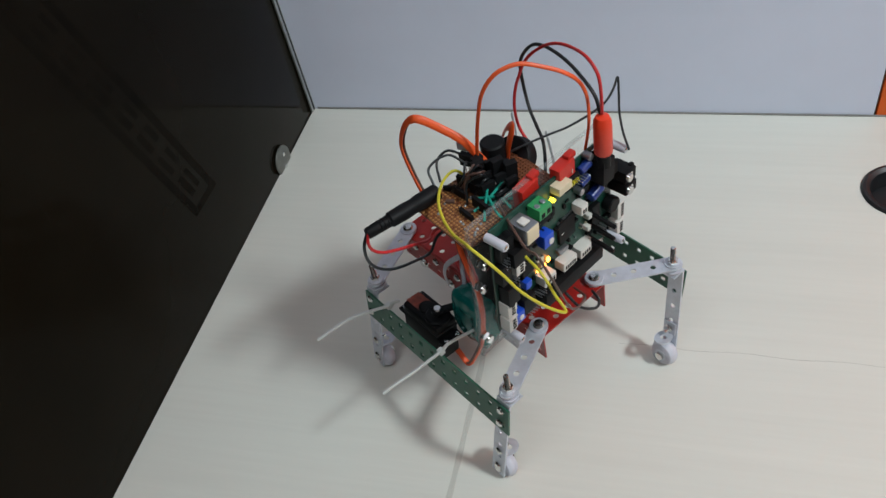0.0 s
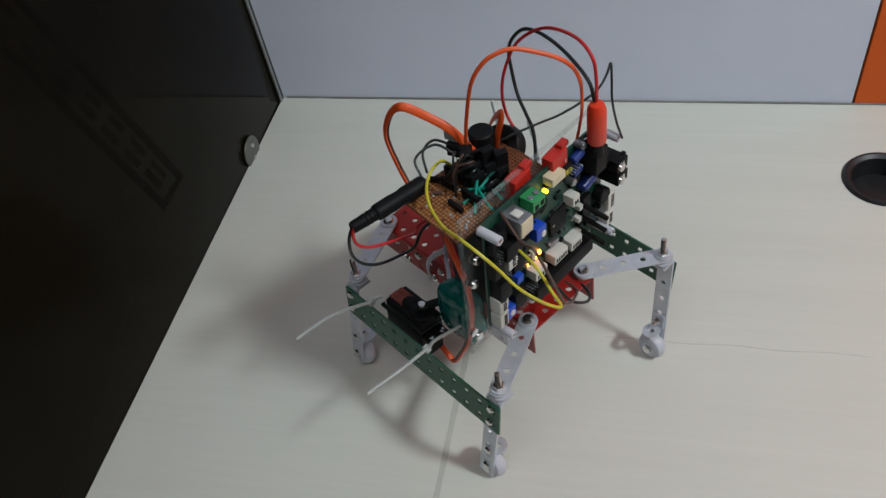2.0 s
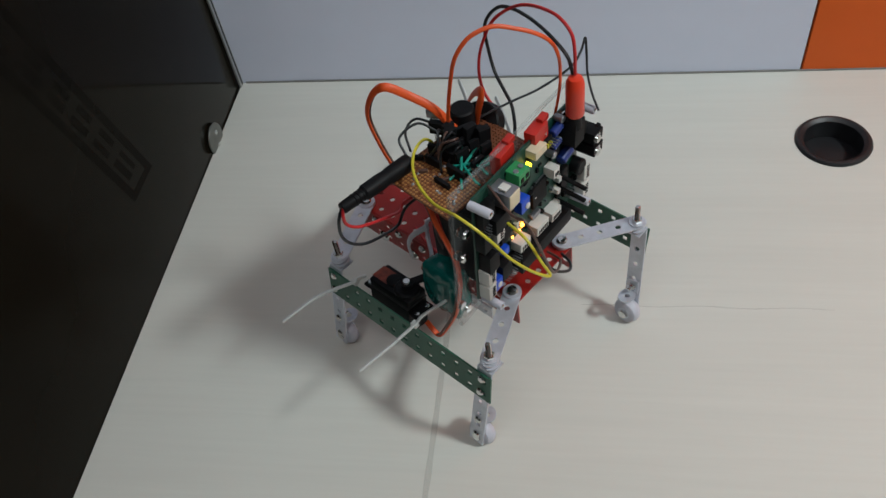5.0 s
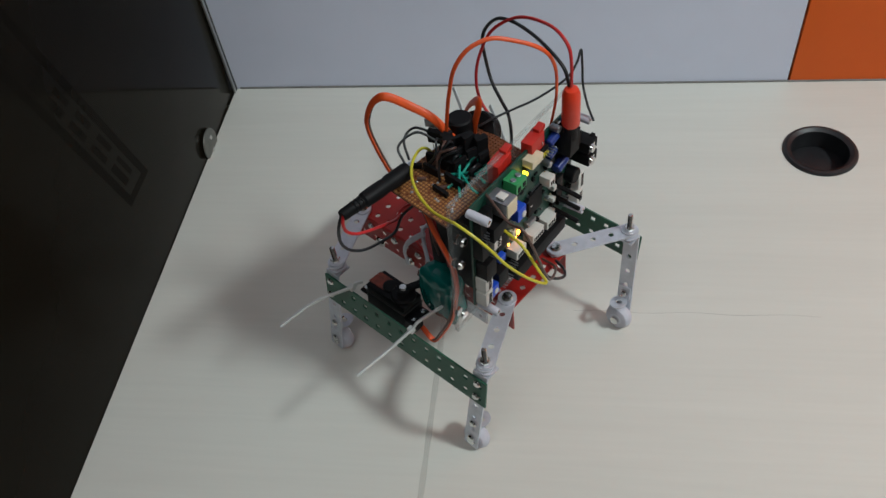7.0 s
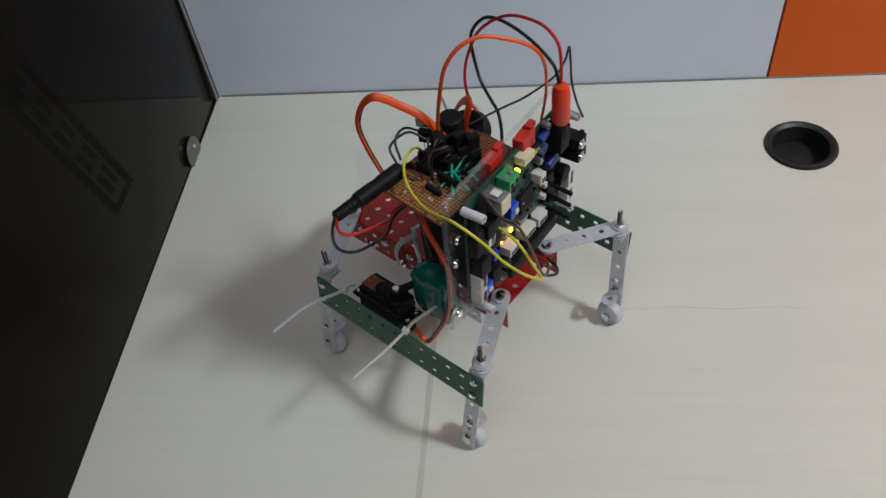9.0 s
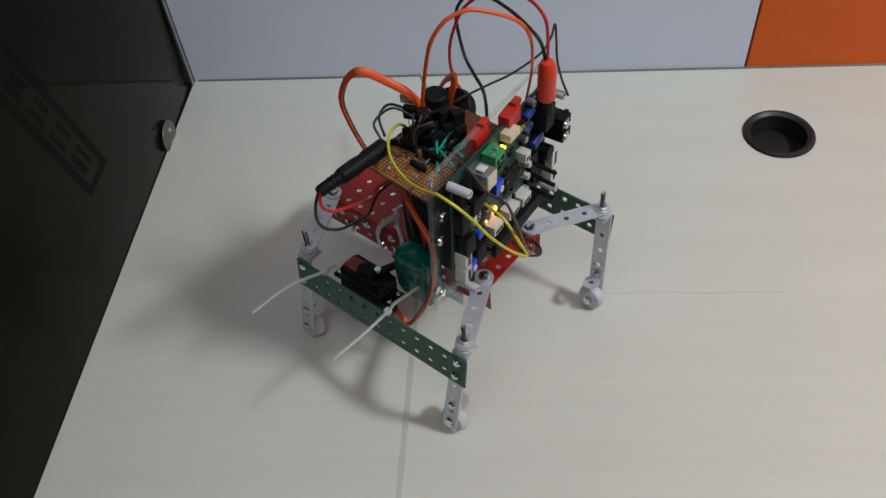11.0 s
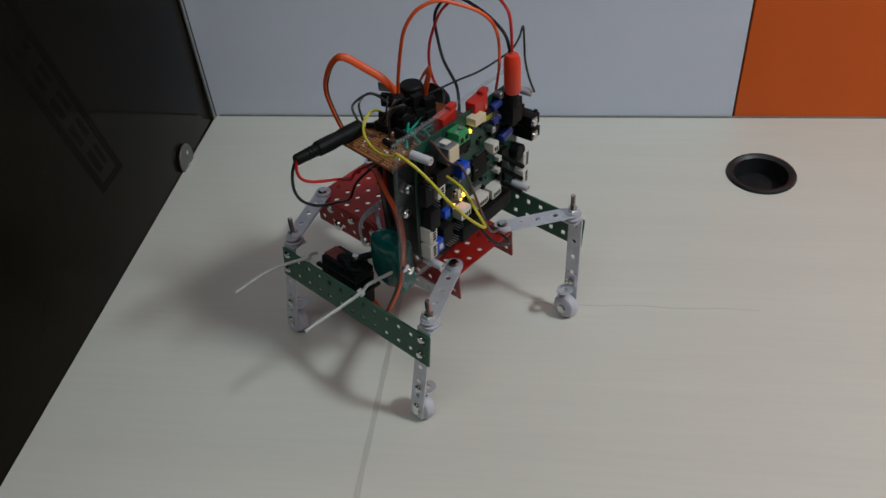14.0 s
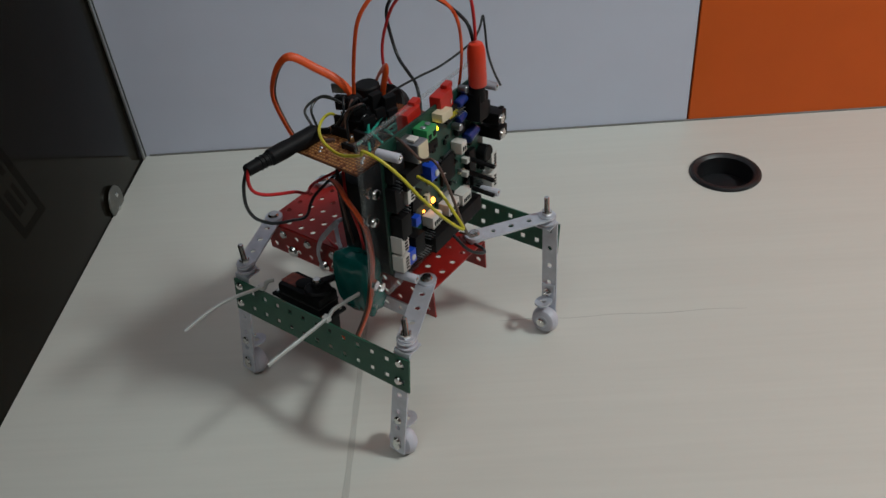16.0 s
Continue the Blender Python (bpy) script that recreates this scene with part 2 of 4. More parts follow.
# the desk, with a round opening for the cable grommet
GX, GY = 0.6284, -0.1081
desk = tagged(new("desk"), "white wood-grain laminate desk standing against the wall", "desk")
top = bmesh.new()
x0, x1, y0, y1 = 0.0, 1.75, -0.66, -0.0008
for z in (0.0, -0.025):
    seg = 32
    ring = [top.verts.new((GX + 0.0285 * math.cos(2 * math.pi * k / seg), GY + 0.0285 * math.sin(2 * math.pi * k / seg), z)) for k in range(seg)]
    sq = []
    for k in range(seg):
        a = 2 * math.pi * k / seg
        f = 0.05 / max(abs(math.cos(a)), abs(math.sin(a)))
        sq.append(top.verts.new((GX + f * math.cos(a), GY + f * math.sin(a), z)))
    for k in range(seg):
        top.faces.new((ring[k], ring[(k + 1) % seg], sq[(k + 1) % seg], sq[k]))
    xs, ys = (x0, GX - 0.05, GX + 0.05, x1), (y0, GY - 0.05, GY + 0.05, y1)
    for i in range(3):
        for j in range(3):
            if (i, j) != (1, 1):
                top.faces.new([top.verts.new((xs[a], ys[b], z)) for a, b in ((i, j), (i + 1, j), (i + 1, j + 1), (i, j + 1))])
bmesh.ops.remove_doubles(top, verts=top.verts[:], dist=1e-5)
top.normal_update()
for f in [f for f in top.faces if f.normal.z * (f.calc_center_median().z + 0.0125) < 0]:
    f.normal_flip()
me = bpy.data.meshes.new("tabletop")
top.to_mesh(me)
top.free()
me.materials.append(TABLE)
slab = new("tabletop", me)
slab.parent = desk
part("edge_band", box(1.75, 0.001, 0.025, T3(0.875, -0.6606, -0.0125), 0), TABLE, desk)
for x in (0.03, 1.72):
    part("leg_panel", box(0.025, 0.6, 0.715, T3(x, -0.33, FLOOR_Z + 0.3575), 0.001), TABLE, desk)

# tinted glass screen at the end of the desk
screen = tagged(new("glass_screen"), "dark tinted glass screen standing at the desk's end", "screen")
part("glass_sheet", box(0.008, 0.80, 0.60, T3(-0.0045, -0.405, 0.275), 0.0008), GLASS_DARK, screen)
part("edge_channel", box(0.0022, 0.004, 0.58, T3(0.0012, -0.0085, 0.291), 0.0004), ALU, screen, "thin aluminium edge channel")
part("gasket", box(0.0016, 0.0040, 0.58, T3(0.0010, -0.0042, 0.291), 0.0003), RUBBER, screen, "black rubber gasket strip")
part("edge_lip", box(0.0014, 0.0014, 0.58, T3(0.0010, -0.0013, 0.291), 0.0003), ALU, screen)

# faded upright band of lettering on the glass, as plain bars
band = tagged(new("glass_decal"), "faded dark band of unreadable lettering on the tinted glass", "decal")


def on_glass(y0, y1, z0, z1):
    """A thin sheet on the glass in the band's own slant."""
    t = bmesh.new()
    v = []
    for x in (-0.0006, -0.0004):
        for y, z in ((y0, z0), (y1, z0), (y1, z1), (y0, z1)):
            v.append(t.verts.new((x, y - 0.285 * (z - 0.083) , z)))
    for f in ((0, 1, 2, 3), (4, 5, 6, 7), (0, 1, 5, 4), (1, 2, 6, 5), (2, 3, 7, 6), (3, 0, 4, 7)):
        t.faces.new([v[k] for k in f])
    return t


for y in (-0.2660, -0.2290):
    part("border_line", on_glass(y, y + 0.0085, 0.083, 0.47), DECAL, band)
part("border_line", on_glass(-0.2575, -0.2290, 0.083, 0.0905), DECAL, band)
zz = 0.102
while zz < 0.45:
    h = random.uniform(0.018, 0.028)
    part("letter_bar", on_glass(-0.2530, -0.2530 + random.uniform(0.005, 0.009), zz, zz + h), DECAL, band)
    part("letter_bar", on_glass(-0.2400, -0.2400 + random.uniform(0.004, 0.007), zz + random.uniform(0, 0.006), zz + h), DECAL, band)
    zz += h + 0.010

clip = tagged(new("glass_clip"), "small round metal clip screwed to the tinted glass", "bracket")
WY, WZ = -0.1037, 0.0085
disc = lathe([(0, 0), (0.0165, 0), (0.0172, 0.0006), (0.0168, 0.0018), (0.0155, 0.0022), (0, 0.0022)], T3(0.0002, WY, WZ) @ RY(90), 32)
part("plate", disc, CLIP, clip)
for dz in (-0.007, 0.007):
    part("screw", lathe([(0, 0.0022), (0.0028, 0.0022), (0.0026, 0.0034), (0.0012, 0.0042), (0, 0.0043)], T3(0.0002, WY + dz * 0.3, WZ + dz) @ RY(90), 14), CHROME, clip)

# cable grommet
grommet = tagged(new("cable_grommet"), "round black plastic cable grommet let into the desk", "grommet")
part("flange", lathe([(0.0272, -0.002), (0.0272, 0.0008), (0.0285, 0.0020), (0.0310, 0.0034), (0.0335, 0.0030), (0.0350, 0.0012), (0.0352, 0.0002), (0.0284, 0.0002), (0.0282, -0.002)], T3(GX, GY, 0), 48), GROM, grommet)
part("sleeve", lathe([(0.0282, -0.002), (0.0272, -0.002), (0.0268, -0.021), (0.0276, -0.021), (0.0282, -0.002)], T3(GX, GY, 0), 48), GROM, grommet)
part("cover_lid", lathe([(0, -0.020), (0.0266, -0.020), (0.0266, -0.0185), (0.025, -0.018), (0, -0.018)], T3(GX, GY, 0), 40), GROM, grommet, "black lid sunk in the grommet")

# strip of clear tape on the desk
tape = bmesh.new()
row = [(0.2778, -0.285), (0.2784, -0.35), (0.2782, -0.40), (0.2780, -0.45), (0.2776, -0.50), (0.2784, -0.56), (0.2790, -0.655)]
pa = [Vector((x, y, 0)) for x, y in row]
pa = spline(pa, 6)
prev = None
for i, q in enumerate(pa):
    w = 0.0023 + 0.0003 * math.sin(i * 1.3)
    v = [tape.verts.new((q.x - w, q.y, 0.0002)), tape.verts.new((q.x + w, q.y, 0.0002)), tape.verts.new((q.x + w, q.y, 0.0005)), tape.verts.new((q.x - w, q.y, 0.0005))]
    if prev:
        for k in range(4):
            tape.faces.new((prev[k], prev[(k + 1) % 4], v[(k + 1) % 4], v[k]))
    prev = v
tagged(link("adhesive_tape", tape, TAPE), "narrow strip of greyish clear tape stuck on the desk", "tape")

# fine score line and rubbed marks in the laminate
score = bmesh.new()
for k in range(24):
    x = 0.395 + k * 0.0085
    box(0.0085, 0.00040, 0.00012, T3(x, -0.3075 + 0.0009 * math.sin(k * 0.7), 0.0001) @ RZ(-0.8), 0, score)
part("score_line", score, SCORE, desk, "fine grey score line in the laminate")

# unseen ceiling panels, added above the key and fill lamps
for nm, p_, sx, sy in (("unseen_ceiling_light", KEY, 0.32, 0.36), ("unseen_ceiling_light", FILL, 1.26, 0.66)):
    lamp = tagged(new(nm), "flat white ceiling light panel added out of view", "lamp")
    part("frame", box(sx, sy, 0.02, T3(p_[0], p_[1], 1.888), 0.002), NYLON, lamp)
    part("diffuser", box(sx - 0.04, sy - 0.04, 0.006, T3(p_[0], p_[1], 1.874), 0.001), GLOW, lamp)

# ---- the walking robot ----
robot = tagged(new("walking_robot"), "four-legged walking robot of perforated metal strips with circuit boards", "robot")
LIFT = 0.006
robot.matrix_world = T3(0.2971, -0.3059, LIFT) @ RZ(-35.5)


OFFSET = [Vector((0, 0, 0))]


def rpart(name, bm, material, label="", parent=None):
    bmesh.ops.translate(bm, vec=OFFSET[0], verts=bm.verts[:])
    return part(name, bm, material, parent or robot, label)


ARM_Z = 0.0915
# red chassis plate with flanges
chassis = rpart("chassis_plate", perforated(13, 5, m=T3(0, 0, 0.0945)), RED, "red enamelled perforated plate")
for s in (-1, 1):
    rpart("flange", perforated(13, 2, m=T3(0, s * 0.0322, 0.0815) @ RX(90), wy=0.0125), RED, "", chassis)
rpart("end_flange", perforated(1, 5, m=T3(-0.0832, 0, 0.0876) @ RY(90)), RED, "", chassis)
for x in (-0.064, -0.038, -0.012, 0.006):
    rpart("bolt", lathe([(0, 0), (0.0034, 0), (0.0036, 0.0008), (0.0026, 0.0022), (0, 0.0026)], T3(x, -0.0328, 0.0885) @ RX(90), 14), CHROME, "", chassis)


def arm(px, py, bx, by):
    d = Vector((bx - px, by - py, 0))
    a = math.degrees(math.atan2(d.y, d.x))
    mid = ((px + bx) / 2, (py + by) / 2)
    w = d.length / 4
    o = rpart("arm", perforated(5, 1, thick=0.0014, m=T3(*mid, ARM_Z + 0.0065) @ RZ(a), round_ends=True, wx=w, wy=0.0135), STEEL, "zinc-plated perforated arm")
    rpart("washer", lathe([(0.0025, 0), (0.0068, 0), (0.0070, 0.0005), (0.0068, 0.0012), (0.0025, 0.0012)], T3(px, py, ARM_Z + 0.0074), 20), STEEL, "", o)
    rpart("pivot_bolt", lathe([(0, 0), (0.0040, 0), (0.0043, 0.0008), (0.0034, 0.0024), (0, 0.0030)], T3(px, py, ARM_Z + 0.0086), 18), CHROME, "", o)
    rpart("spacer", rod(0.0058, 0.006, T3(px, py, ARM_Z - 0.0002)), NYLON, "", o)


def leg(bx, by, inner, sx, name="leg"):
    """A strip bent at the top, with a stud, an angle bracket and a nylon wheel. inner: +1 or -1, the way to the chassis."""
    ly = -inner * 0.0055
    top_m = T3(bx, by, ARM_Z)
    m = top_m @ RX(-LEAN_FWD) @ RY(-sx)
    foot = -(ARM_Z + LIFT)

    def head(x, y, z):
        return lathe([(0, 0), (0.0030, 0), (0.0032, 0.0008), (0.0022, 0.0020), (0, 0.0024)], m @ T3(x, y, z) @ RX(90 * inner), 14)

    body = perforated(1, 6, thick=0.0014, m=m @ T3(0, ly, -0.0475) @ RX(90), wy=0.0154, wx=0.0128, r=0.0021)
    perforated(1, 1, thick=0.0014, m=top_m @ T3(0, 0, -0.0012), wx=0.0128, wy=0.0125, bm=body)
    o = rpart(name, body, STEEL, "zinc-plated perforated leg strip")
    rpart("washer", lathe([(0.002, 0), (0.0060, 0), (0.0062, 0.0004), (0.0060, 0.0010), (0.002, 0.0010)], top_m @ T3(0, 0, 0.0073), 22), STEEL, "", o)
    rpart("washer", lathe([(0.002, 0), (0.0070, 0), (0.0072, 0.0006), (0.0070, 0.0016), (0.002, 0.0016)], top_m @ T3(0, 0, 0.0010), 22), NYLON, "white nylon washer", o)
    rpart("spacer", rod(0.0048, 0.0032, top_m @ T3(0, 0, 0.0026)), NYLON, "", o)
    rpart("nut", nut(0.0040, 0.0034, top_m @ T3(0, 0, 0.0084)), CHROME, "", o)
    st = bmesh.new()
    lathe([(0, 0)] + [(0.0021 if k % 2 else 0.00175, 0.0006 * k) for k in range(1, 27)] + [(0, 0.0162)], top_m @ T3(0, 0, 0.0084), 12, st)
    rpart("threaded_stud", st, CHROME, "", o)
    for z in (-0.0100, -0.0250):
        rpart("bolt", head(0, ly - inner * 0.0024, z), CHROME, "", o)
    for z in (-0.0630, -0.0830):
        rpart("bolt", head(0, ly - inner * 0.0008, z), CHROME, "", o)
        rpart("nut", nut(0.0036, 0.0028, m @ T3(0, ly + inner * 0.0036, z) @ RX(90 * inner)), CHROME, "", o)
        rpart("screw_end", rod(0.0017, 0.007, m @ T3(0, ly + inner * 0.0085, z) @ RX(90 * inner), seg=10), CHROME, "", o)
    br = perforated(1, 1, thick=0.0014, m=m @ T3(0, ly + inner * 0.0092, -0.0690) @ RZ(90), wx=0.0165, wy=0.0132, round_ends=True, r=0.0026)
    perforated(1, 1, thick=0.0014, m=m @ T3(0, ly + inner * 0.0016, -0.0625) @ RX(90), wx=0.0110, wy=0.0120, bm=br)
    rpart("angle_bracket", br, STEEL, "", o)
    c = m @ Vector((0, ly + inner * 0.0060, foot + 0.0125))
    c.z = 0.0113 - LIFT
    wh = lathe([(0.002, -0.0056), (0.0070, -0.0056), (0.0096, -0.0044), (0.0110, -0.0018), (0.0113, 0), (0.0110, 0.0018), (0.0096, 0.0044), (0.0070, 0.0056), (0.002, 0.0056), (0.002, -0.0056)],
               T3(*c) @ RX(90 - LEAN_FWD), 36)
    rpart("wheel", wh, NYLON, "white nylon roller foot", o)
    hub = T3(*c) @ RX(90 - LEAN_FWD)
    rpart("axle", rod(0.0018, 0.0170, hub @ T3(0, 0, -0.0085), seg=10), CHROME, "", o)
    rpart("nut", nut(0.0038, 0.0026, hub @ T3(0, 0, 0.0057)), CHROME, "", o)
    rpart("nut", nut(0.0038, 0.0026, hub @ T3(0, 0, -0.0083)), CHROME, "", o)
    rpart("washer", lathe([(0.002, 0), (0.0052, 0), (0.0054, 0.0004), (0.0052, 0.0009), (0.002, 0.0009)], hub @ T3(0, 0, 0.0050), 18), STEEL, "", o)


LEAN_FWD = 8.5
PIV = 0.0755
PIV_Y = 0.0295
FB = (0.0226, -0.0526)
RB = (0.0335, 0.0486)
for s in (1, -1):
    arm(s * PIV, -PIV_Y, s * PIV + FB[0], FB[1] - PIV_Y)
    leg(s * PIV + FB[0], FB[1] - PIV_Y, 1, -4)
    arm(s * PIV, PIV_Y, s * PIV + RB[0], RB[1] + PIV_Y)
    leg(s * PIV + RB[0], RB[1] + PIV_Y, -1, 4)
for cx, cy, s in ((FB[0], FB[1] - PIV_Y - 0.0100, 1), (RB[0], RB[1] + PIV_Y + 0.0060, 1)):
    bar = perforated(13, 2, thick=0.0014, m=T3(cx, cy, 0.0740) @ RX(90 - LEAN_FWD * s), square=True, wx=0.0127, wy=0.0134, r=0.0024)
    rpart("cross_bar", bar, GREEN, "green enamelled two-row perforated bar")

rpart("steel_yoke", sweep([(0.0020, -0.0350, 0.1260), (-0.0080, -0.0365, 0.1150), (-0.0180, -0.0372, 0.1020), (-0.0232, -0.0372, 0.0880), (-0.0230, -0.0360, 0.0740)], 0.0022, 0.0010, side=(0, 0.3, 1)), STEEL, "bent grey steel yoke on the chassis side", chassis)
for x, z in ((-0.0230, 0.0740), (-0.0560, 0.0750), (0.0085, 0.0750)):
    rpart("yoke_bolt", lathe([(0, 0), (0.0048, 0), (0.0050, 0.0010), (0.0038, 0.0030), (0.0014, 0.0040), (0, 0.0040)], T3(x, -0.0330, z) @ RX(90), 18), CHROME, "", chassis)

# servo behind the front bar
SV = T3(-0.005, -0.0715, 0.0685) @ RX(-7)
body = box(0.0410, 0.0205, 0.030, SV @ T3(0, 0, -0.003), 0.0016)
box(0.0405, 0.0200, 0.0075, SV @ T3(0, 0, 0.0160), 0.0018, body)
lathe([(0, 0), (0.0100, 0), (0.0100, 0.0022), (0.0088, 0.0034), (0, 0.0034)], SV @ T3(0.0105, 0, 0.0192), 24, body)
lathe([(0, 0), (0.0062, 0), (0.0062, 0.0020), (0.0050, 0.0028), (0, 0.0028)], SV @ T3(-0.0030, 0, 0.0192), 20, body)
servo = rpart("servo", body, BLACK, "black steering servo with a printed label")
for sx in (-1, 1):
    rpart("mounting_ear", box(0.0085, 0.0185, 0.0026, SV @ T3(sx * 0.0245, 0, 0.006), 0.0008), BLACK, "", servo)
    for sy in (-1, 1):
        rpart("ear_screw", lathe([(0, 0), (0.0024, 0), (0.0022, 0.0014), (0, 0.0020)], SV @ T3(sx * 0.0250, sy * 0.0052, 0.0073), 12), CHROME, "", servo)
rpart("seam", box(0.0414, 0.0209, 0.0006, SV @ T3(0, 0, 0.0119), 0), RUBBER, "", servo)
rpart("label", box(0.0150, 0.0125, 0.0004, SV @ T3(-0.0128, 0.0, 0.0200), 0), LABEL, "dark orange printed label", servo)
rpart("output_shaft", rod(0.0034, 0.005, SV @ T3(0.0105, 0.0, 0.0222)), CHROME, "", servo)
horn = box(0.0062, 0.0200, 0.0030, SV @ T3(0.0135, 0.0070, 0.0262) @ RZ(-22), 0.001)
lathe([(0, 0), (0.0048, 0), (0.0048, 0.003), (0, 0.003)], SV @ T3(0.0105, 0.0, 0.0247), 20, horn)
rpart("horn", horn, BLACK, "", servo)
rpart("horn_screw", lathe([(0, 0), (0.0032, 0), (0.0032, 0.0008), (0.0026, 0.0020), (0.0010, 0.0023), (0, 0.0023)], SV @ T3(0.0105, 0.0, 0.0276), 16), CHROME, "", servo)
rpart("link_rod", rod(0.0019, 0.020, look(SV @ Vector((0.0165, 0.0130, 0.0300)), (0.0100, -0.0250, 0.1040)) @ RY(180), seg=14), CHROME, "", servo)
rpart("push_rod", sweep([(0.010, -0.050, 0.0985), (0.006, -0.040, 0.1005), (-0.004, -0.032, 0.107), (-0.010, -0.024, 0.1145), (0.000, -0.012, 0.1165), (0.020, -0.004, 0.117)], 0.0016), STEEL, "bent steel push rod")
rpart("ball_joint", lathe([(0, -0.0042), (0.003, -0.003), (0.0043, 0), (0.003, 0.003), (0, 0.0042)], T3(0.009, -0.0495, 0.0985), 16), CHROME)
for pts in ([(-0.026, -0.081, 0.0930), (-0.0285, -0.0855, 0.0935), (-0.0305, -0.0890, 0.0905), (-0.0450, -0.1160, 0.0885), (-0.0560, -0.1440, 0.0790)],
            [(0.040, -0.062, 0.0950), (0.0350, -0.082, 0.0945), (0.0330, -0.0895, 0.0900), (0.0320, -0.1120, 0.0900), (0.0285, -0.1330, 0.0878), (0.0268, -0.1410, 0.0862)]):
    w = rpart("cable_tie", sweep(pts, 0.0031, 0.0013, side=(0.6, 0, 0.8)), ZIP, "long white cable tie end like a whisker")
    rpart("tie_head", box(0.005, 0.0045, 0.0045, T3(*(pts[2])), 0.0008), ZIP, "", w)

# rear servo and its tie
SR = T3(-0.030, 0.0660, 0.0760)
rear = rpart("servo", box(0.045, 0.0215, 0.036, SR, 0.0012), BLACK, "black servo behind the rear bar")
rpart("mounting_ear", box(0.060, 0.019, 0.0026, SR @ T3(0, 0, 0.006), 0.0006), BLACK, "", rear)
rpart("horn", box(0.007, 0.026, 0.0035, SR @ T3(-0.014, -0.010, 0.0245) @ RZ(-22), 0.001), BLACK, "", rear)
for dx, dy in ((0, 0), (-0.044, 0)):
    pts = [(x + dx, y + dy, z) for x, y, z in [(-0.0187, 0.0880, 0.1076), (-0.0328, 0.1000, 0.1052), (-0.0515, 0.1150, 0.1009), (-0.0718, 0.1300, 0.0979)]]
    w = rpart("cable_tie", sweep(pts, 0.0022, 0.0011, side=(0.6, 0, 0.8)), ZIP, "long white cable tie end like a whisker")
    rpart("tie_head", box(0.005, 0.0045, 0.0045, T3(*pts[0]), 0.0008), ZIP, "", w)

# teal battery pack under the boards
pack = bmesh.new()
bmesh.ops.create_icosphere(pack, subdivisions=5, radius=1)
for v in pack.verts:
    c = v.co.copy()
    c = Vector([math.copysign(abs(k) ** 0.55, k) for k in c])
    n1 = noise.noise(c * 1.7 + Vector((3, 1, 7)))
    n2 = noise.noise(c * 4.5)
    c *= 1 + 0.13 * n1 + 0.035 * n2 - 0.05 * abs(math.sin(c.x * 4.2))
    v.co = Vector((0.0325 + c.x * 0.0175, -0.0525 + c.y * 0.0115, 0.0970 + c.z * 0.0260))
rpart("battery_pack", pack, TEAL, "battery pack in glossy teal shrink wrap").data.set_sharp_from_angle(angle=math.pi)
rpart("pack_bracket", perforated(4, 1, m=T3(0.036, -0.038, 0.070) @ RX(90)), STEEL)
# plain black block added to keep the space under the boards dark
rpart("dark_filler_box", box(0.048, 0.074, 0.072, T3(0.033, 0.000, 0.1320), 0.002), BLACK, "black block added to darken the space below the boards")

# perforated board with its parts
UPPER = Vector((0.0010, -0.0145, 0.0000))
OFFSET[0] = UPPER
PB = T3(0.037, -0.012, 0.2045) @ RZ(-3)
pboard = rpart("strip_board", perforated(22, 32, thick=0.0016, r=0.00062, m=PB, wx=0.00254, wy=0.00254), PERF, "brown perforated prototyping board")
PB2 = PB @ T3(0, 0, 0.0008)


def header(x, y, n, m=PB2, a=0, h=0.0085, mt=BLACK, name="pin_header", parent=None):
    b = box(0.00254 * n, 0.0026, h, m @ T3(x, y, h / 2) @ RZ(a), 0.0002)
    return rpart(name, b, mt, "", parent or pboard)


for x, y, n, a, h in ((-0.004, 0.006, 3, 80, 0.014), (0.003, 0.010, 3, 80, 0.014), (0.012, 0.012, 3, 80, 0.015), (-0.006, -0.004, 4, 10, 0.009), (0.008, -0.012, 6, 0, 0.0085), (0.005, -0.022, 5, 0, 0.004),
                      (-0.014, 0.004, 4, 75, 0.013), (-0.010, 0.014, 4, 70, 0.016), (-0.018, -0.006, 3, 20, 0.010), (0.002, 0.000, 4, 85, 0.012), (-0.002, 0.018, 3, 60, 0.017), (0.014, 0.002, 4, 85, 0.010), (-0.012, -0.013, 5, 5, 0.007)):
    header(x, y, n, a=a, h=h)
reg = rpart("regulator", box(0.0102, 0.0046, 0.0095, PB2 @ T3(-0.026, 0.006, 0.012) @ RZ(25), 0.0004), BLACK, "upright transistor with a metal tab", pboard)
rpart("regulator_tab", box(0.0100, 0.0014, 0.0065, PB2 @ T3(-0.0285, 0.0066, 0.0212) @ RZ(25), 0.0003), SILVER, "", pboard)
for k in (-1, 0, 1):
    rpart("lead", rod(0.0004, 0.0056, PB2 @ T3(-0.026 + k * 0.0024, 0.006 + k * 0.001, 0), seg=6, c=0.0001), CHROME, "", pboard)
rpart("capacitor", rod(0.0085, 0.016, PB2 @ T3(-0.0205, 0.024, 0.003), c=0.001, seg=28), BLACK, "", pboard)
rpart("relay_wheel", lathe([(0, 0), (0.0135, 0), (0.0145, 0.001), (0.0145, 0.011), (0.0135, 0.012), (0.006, 0.0122), (0.005, 0.0112), (0, 0.0112)], T3(0.0185, 0.034, 0.196) @ RX(48) @ RY(8), 36), BLACK, "large black round knob", pboard)
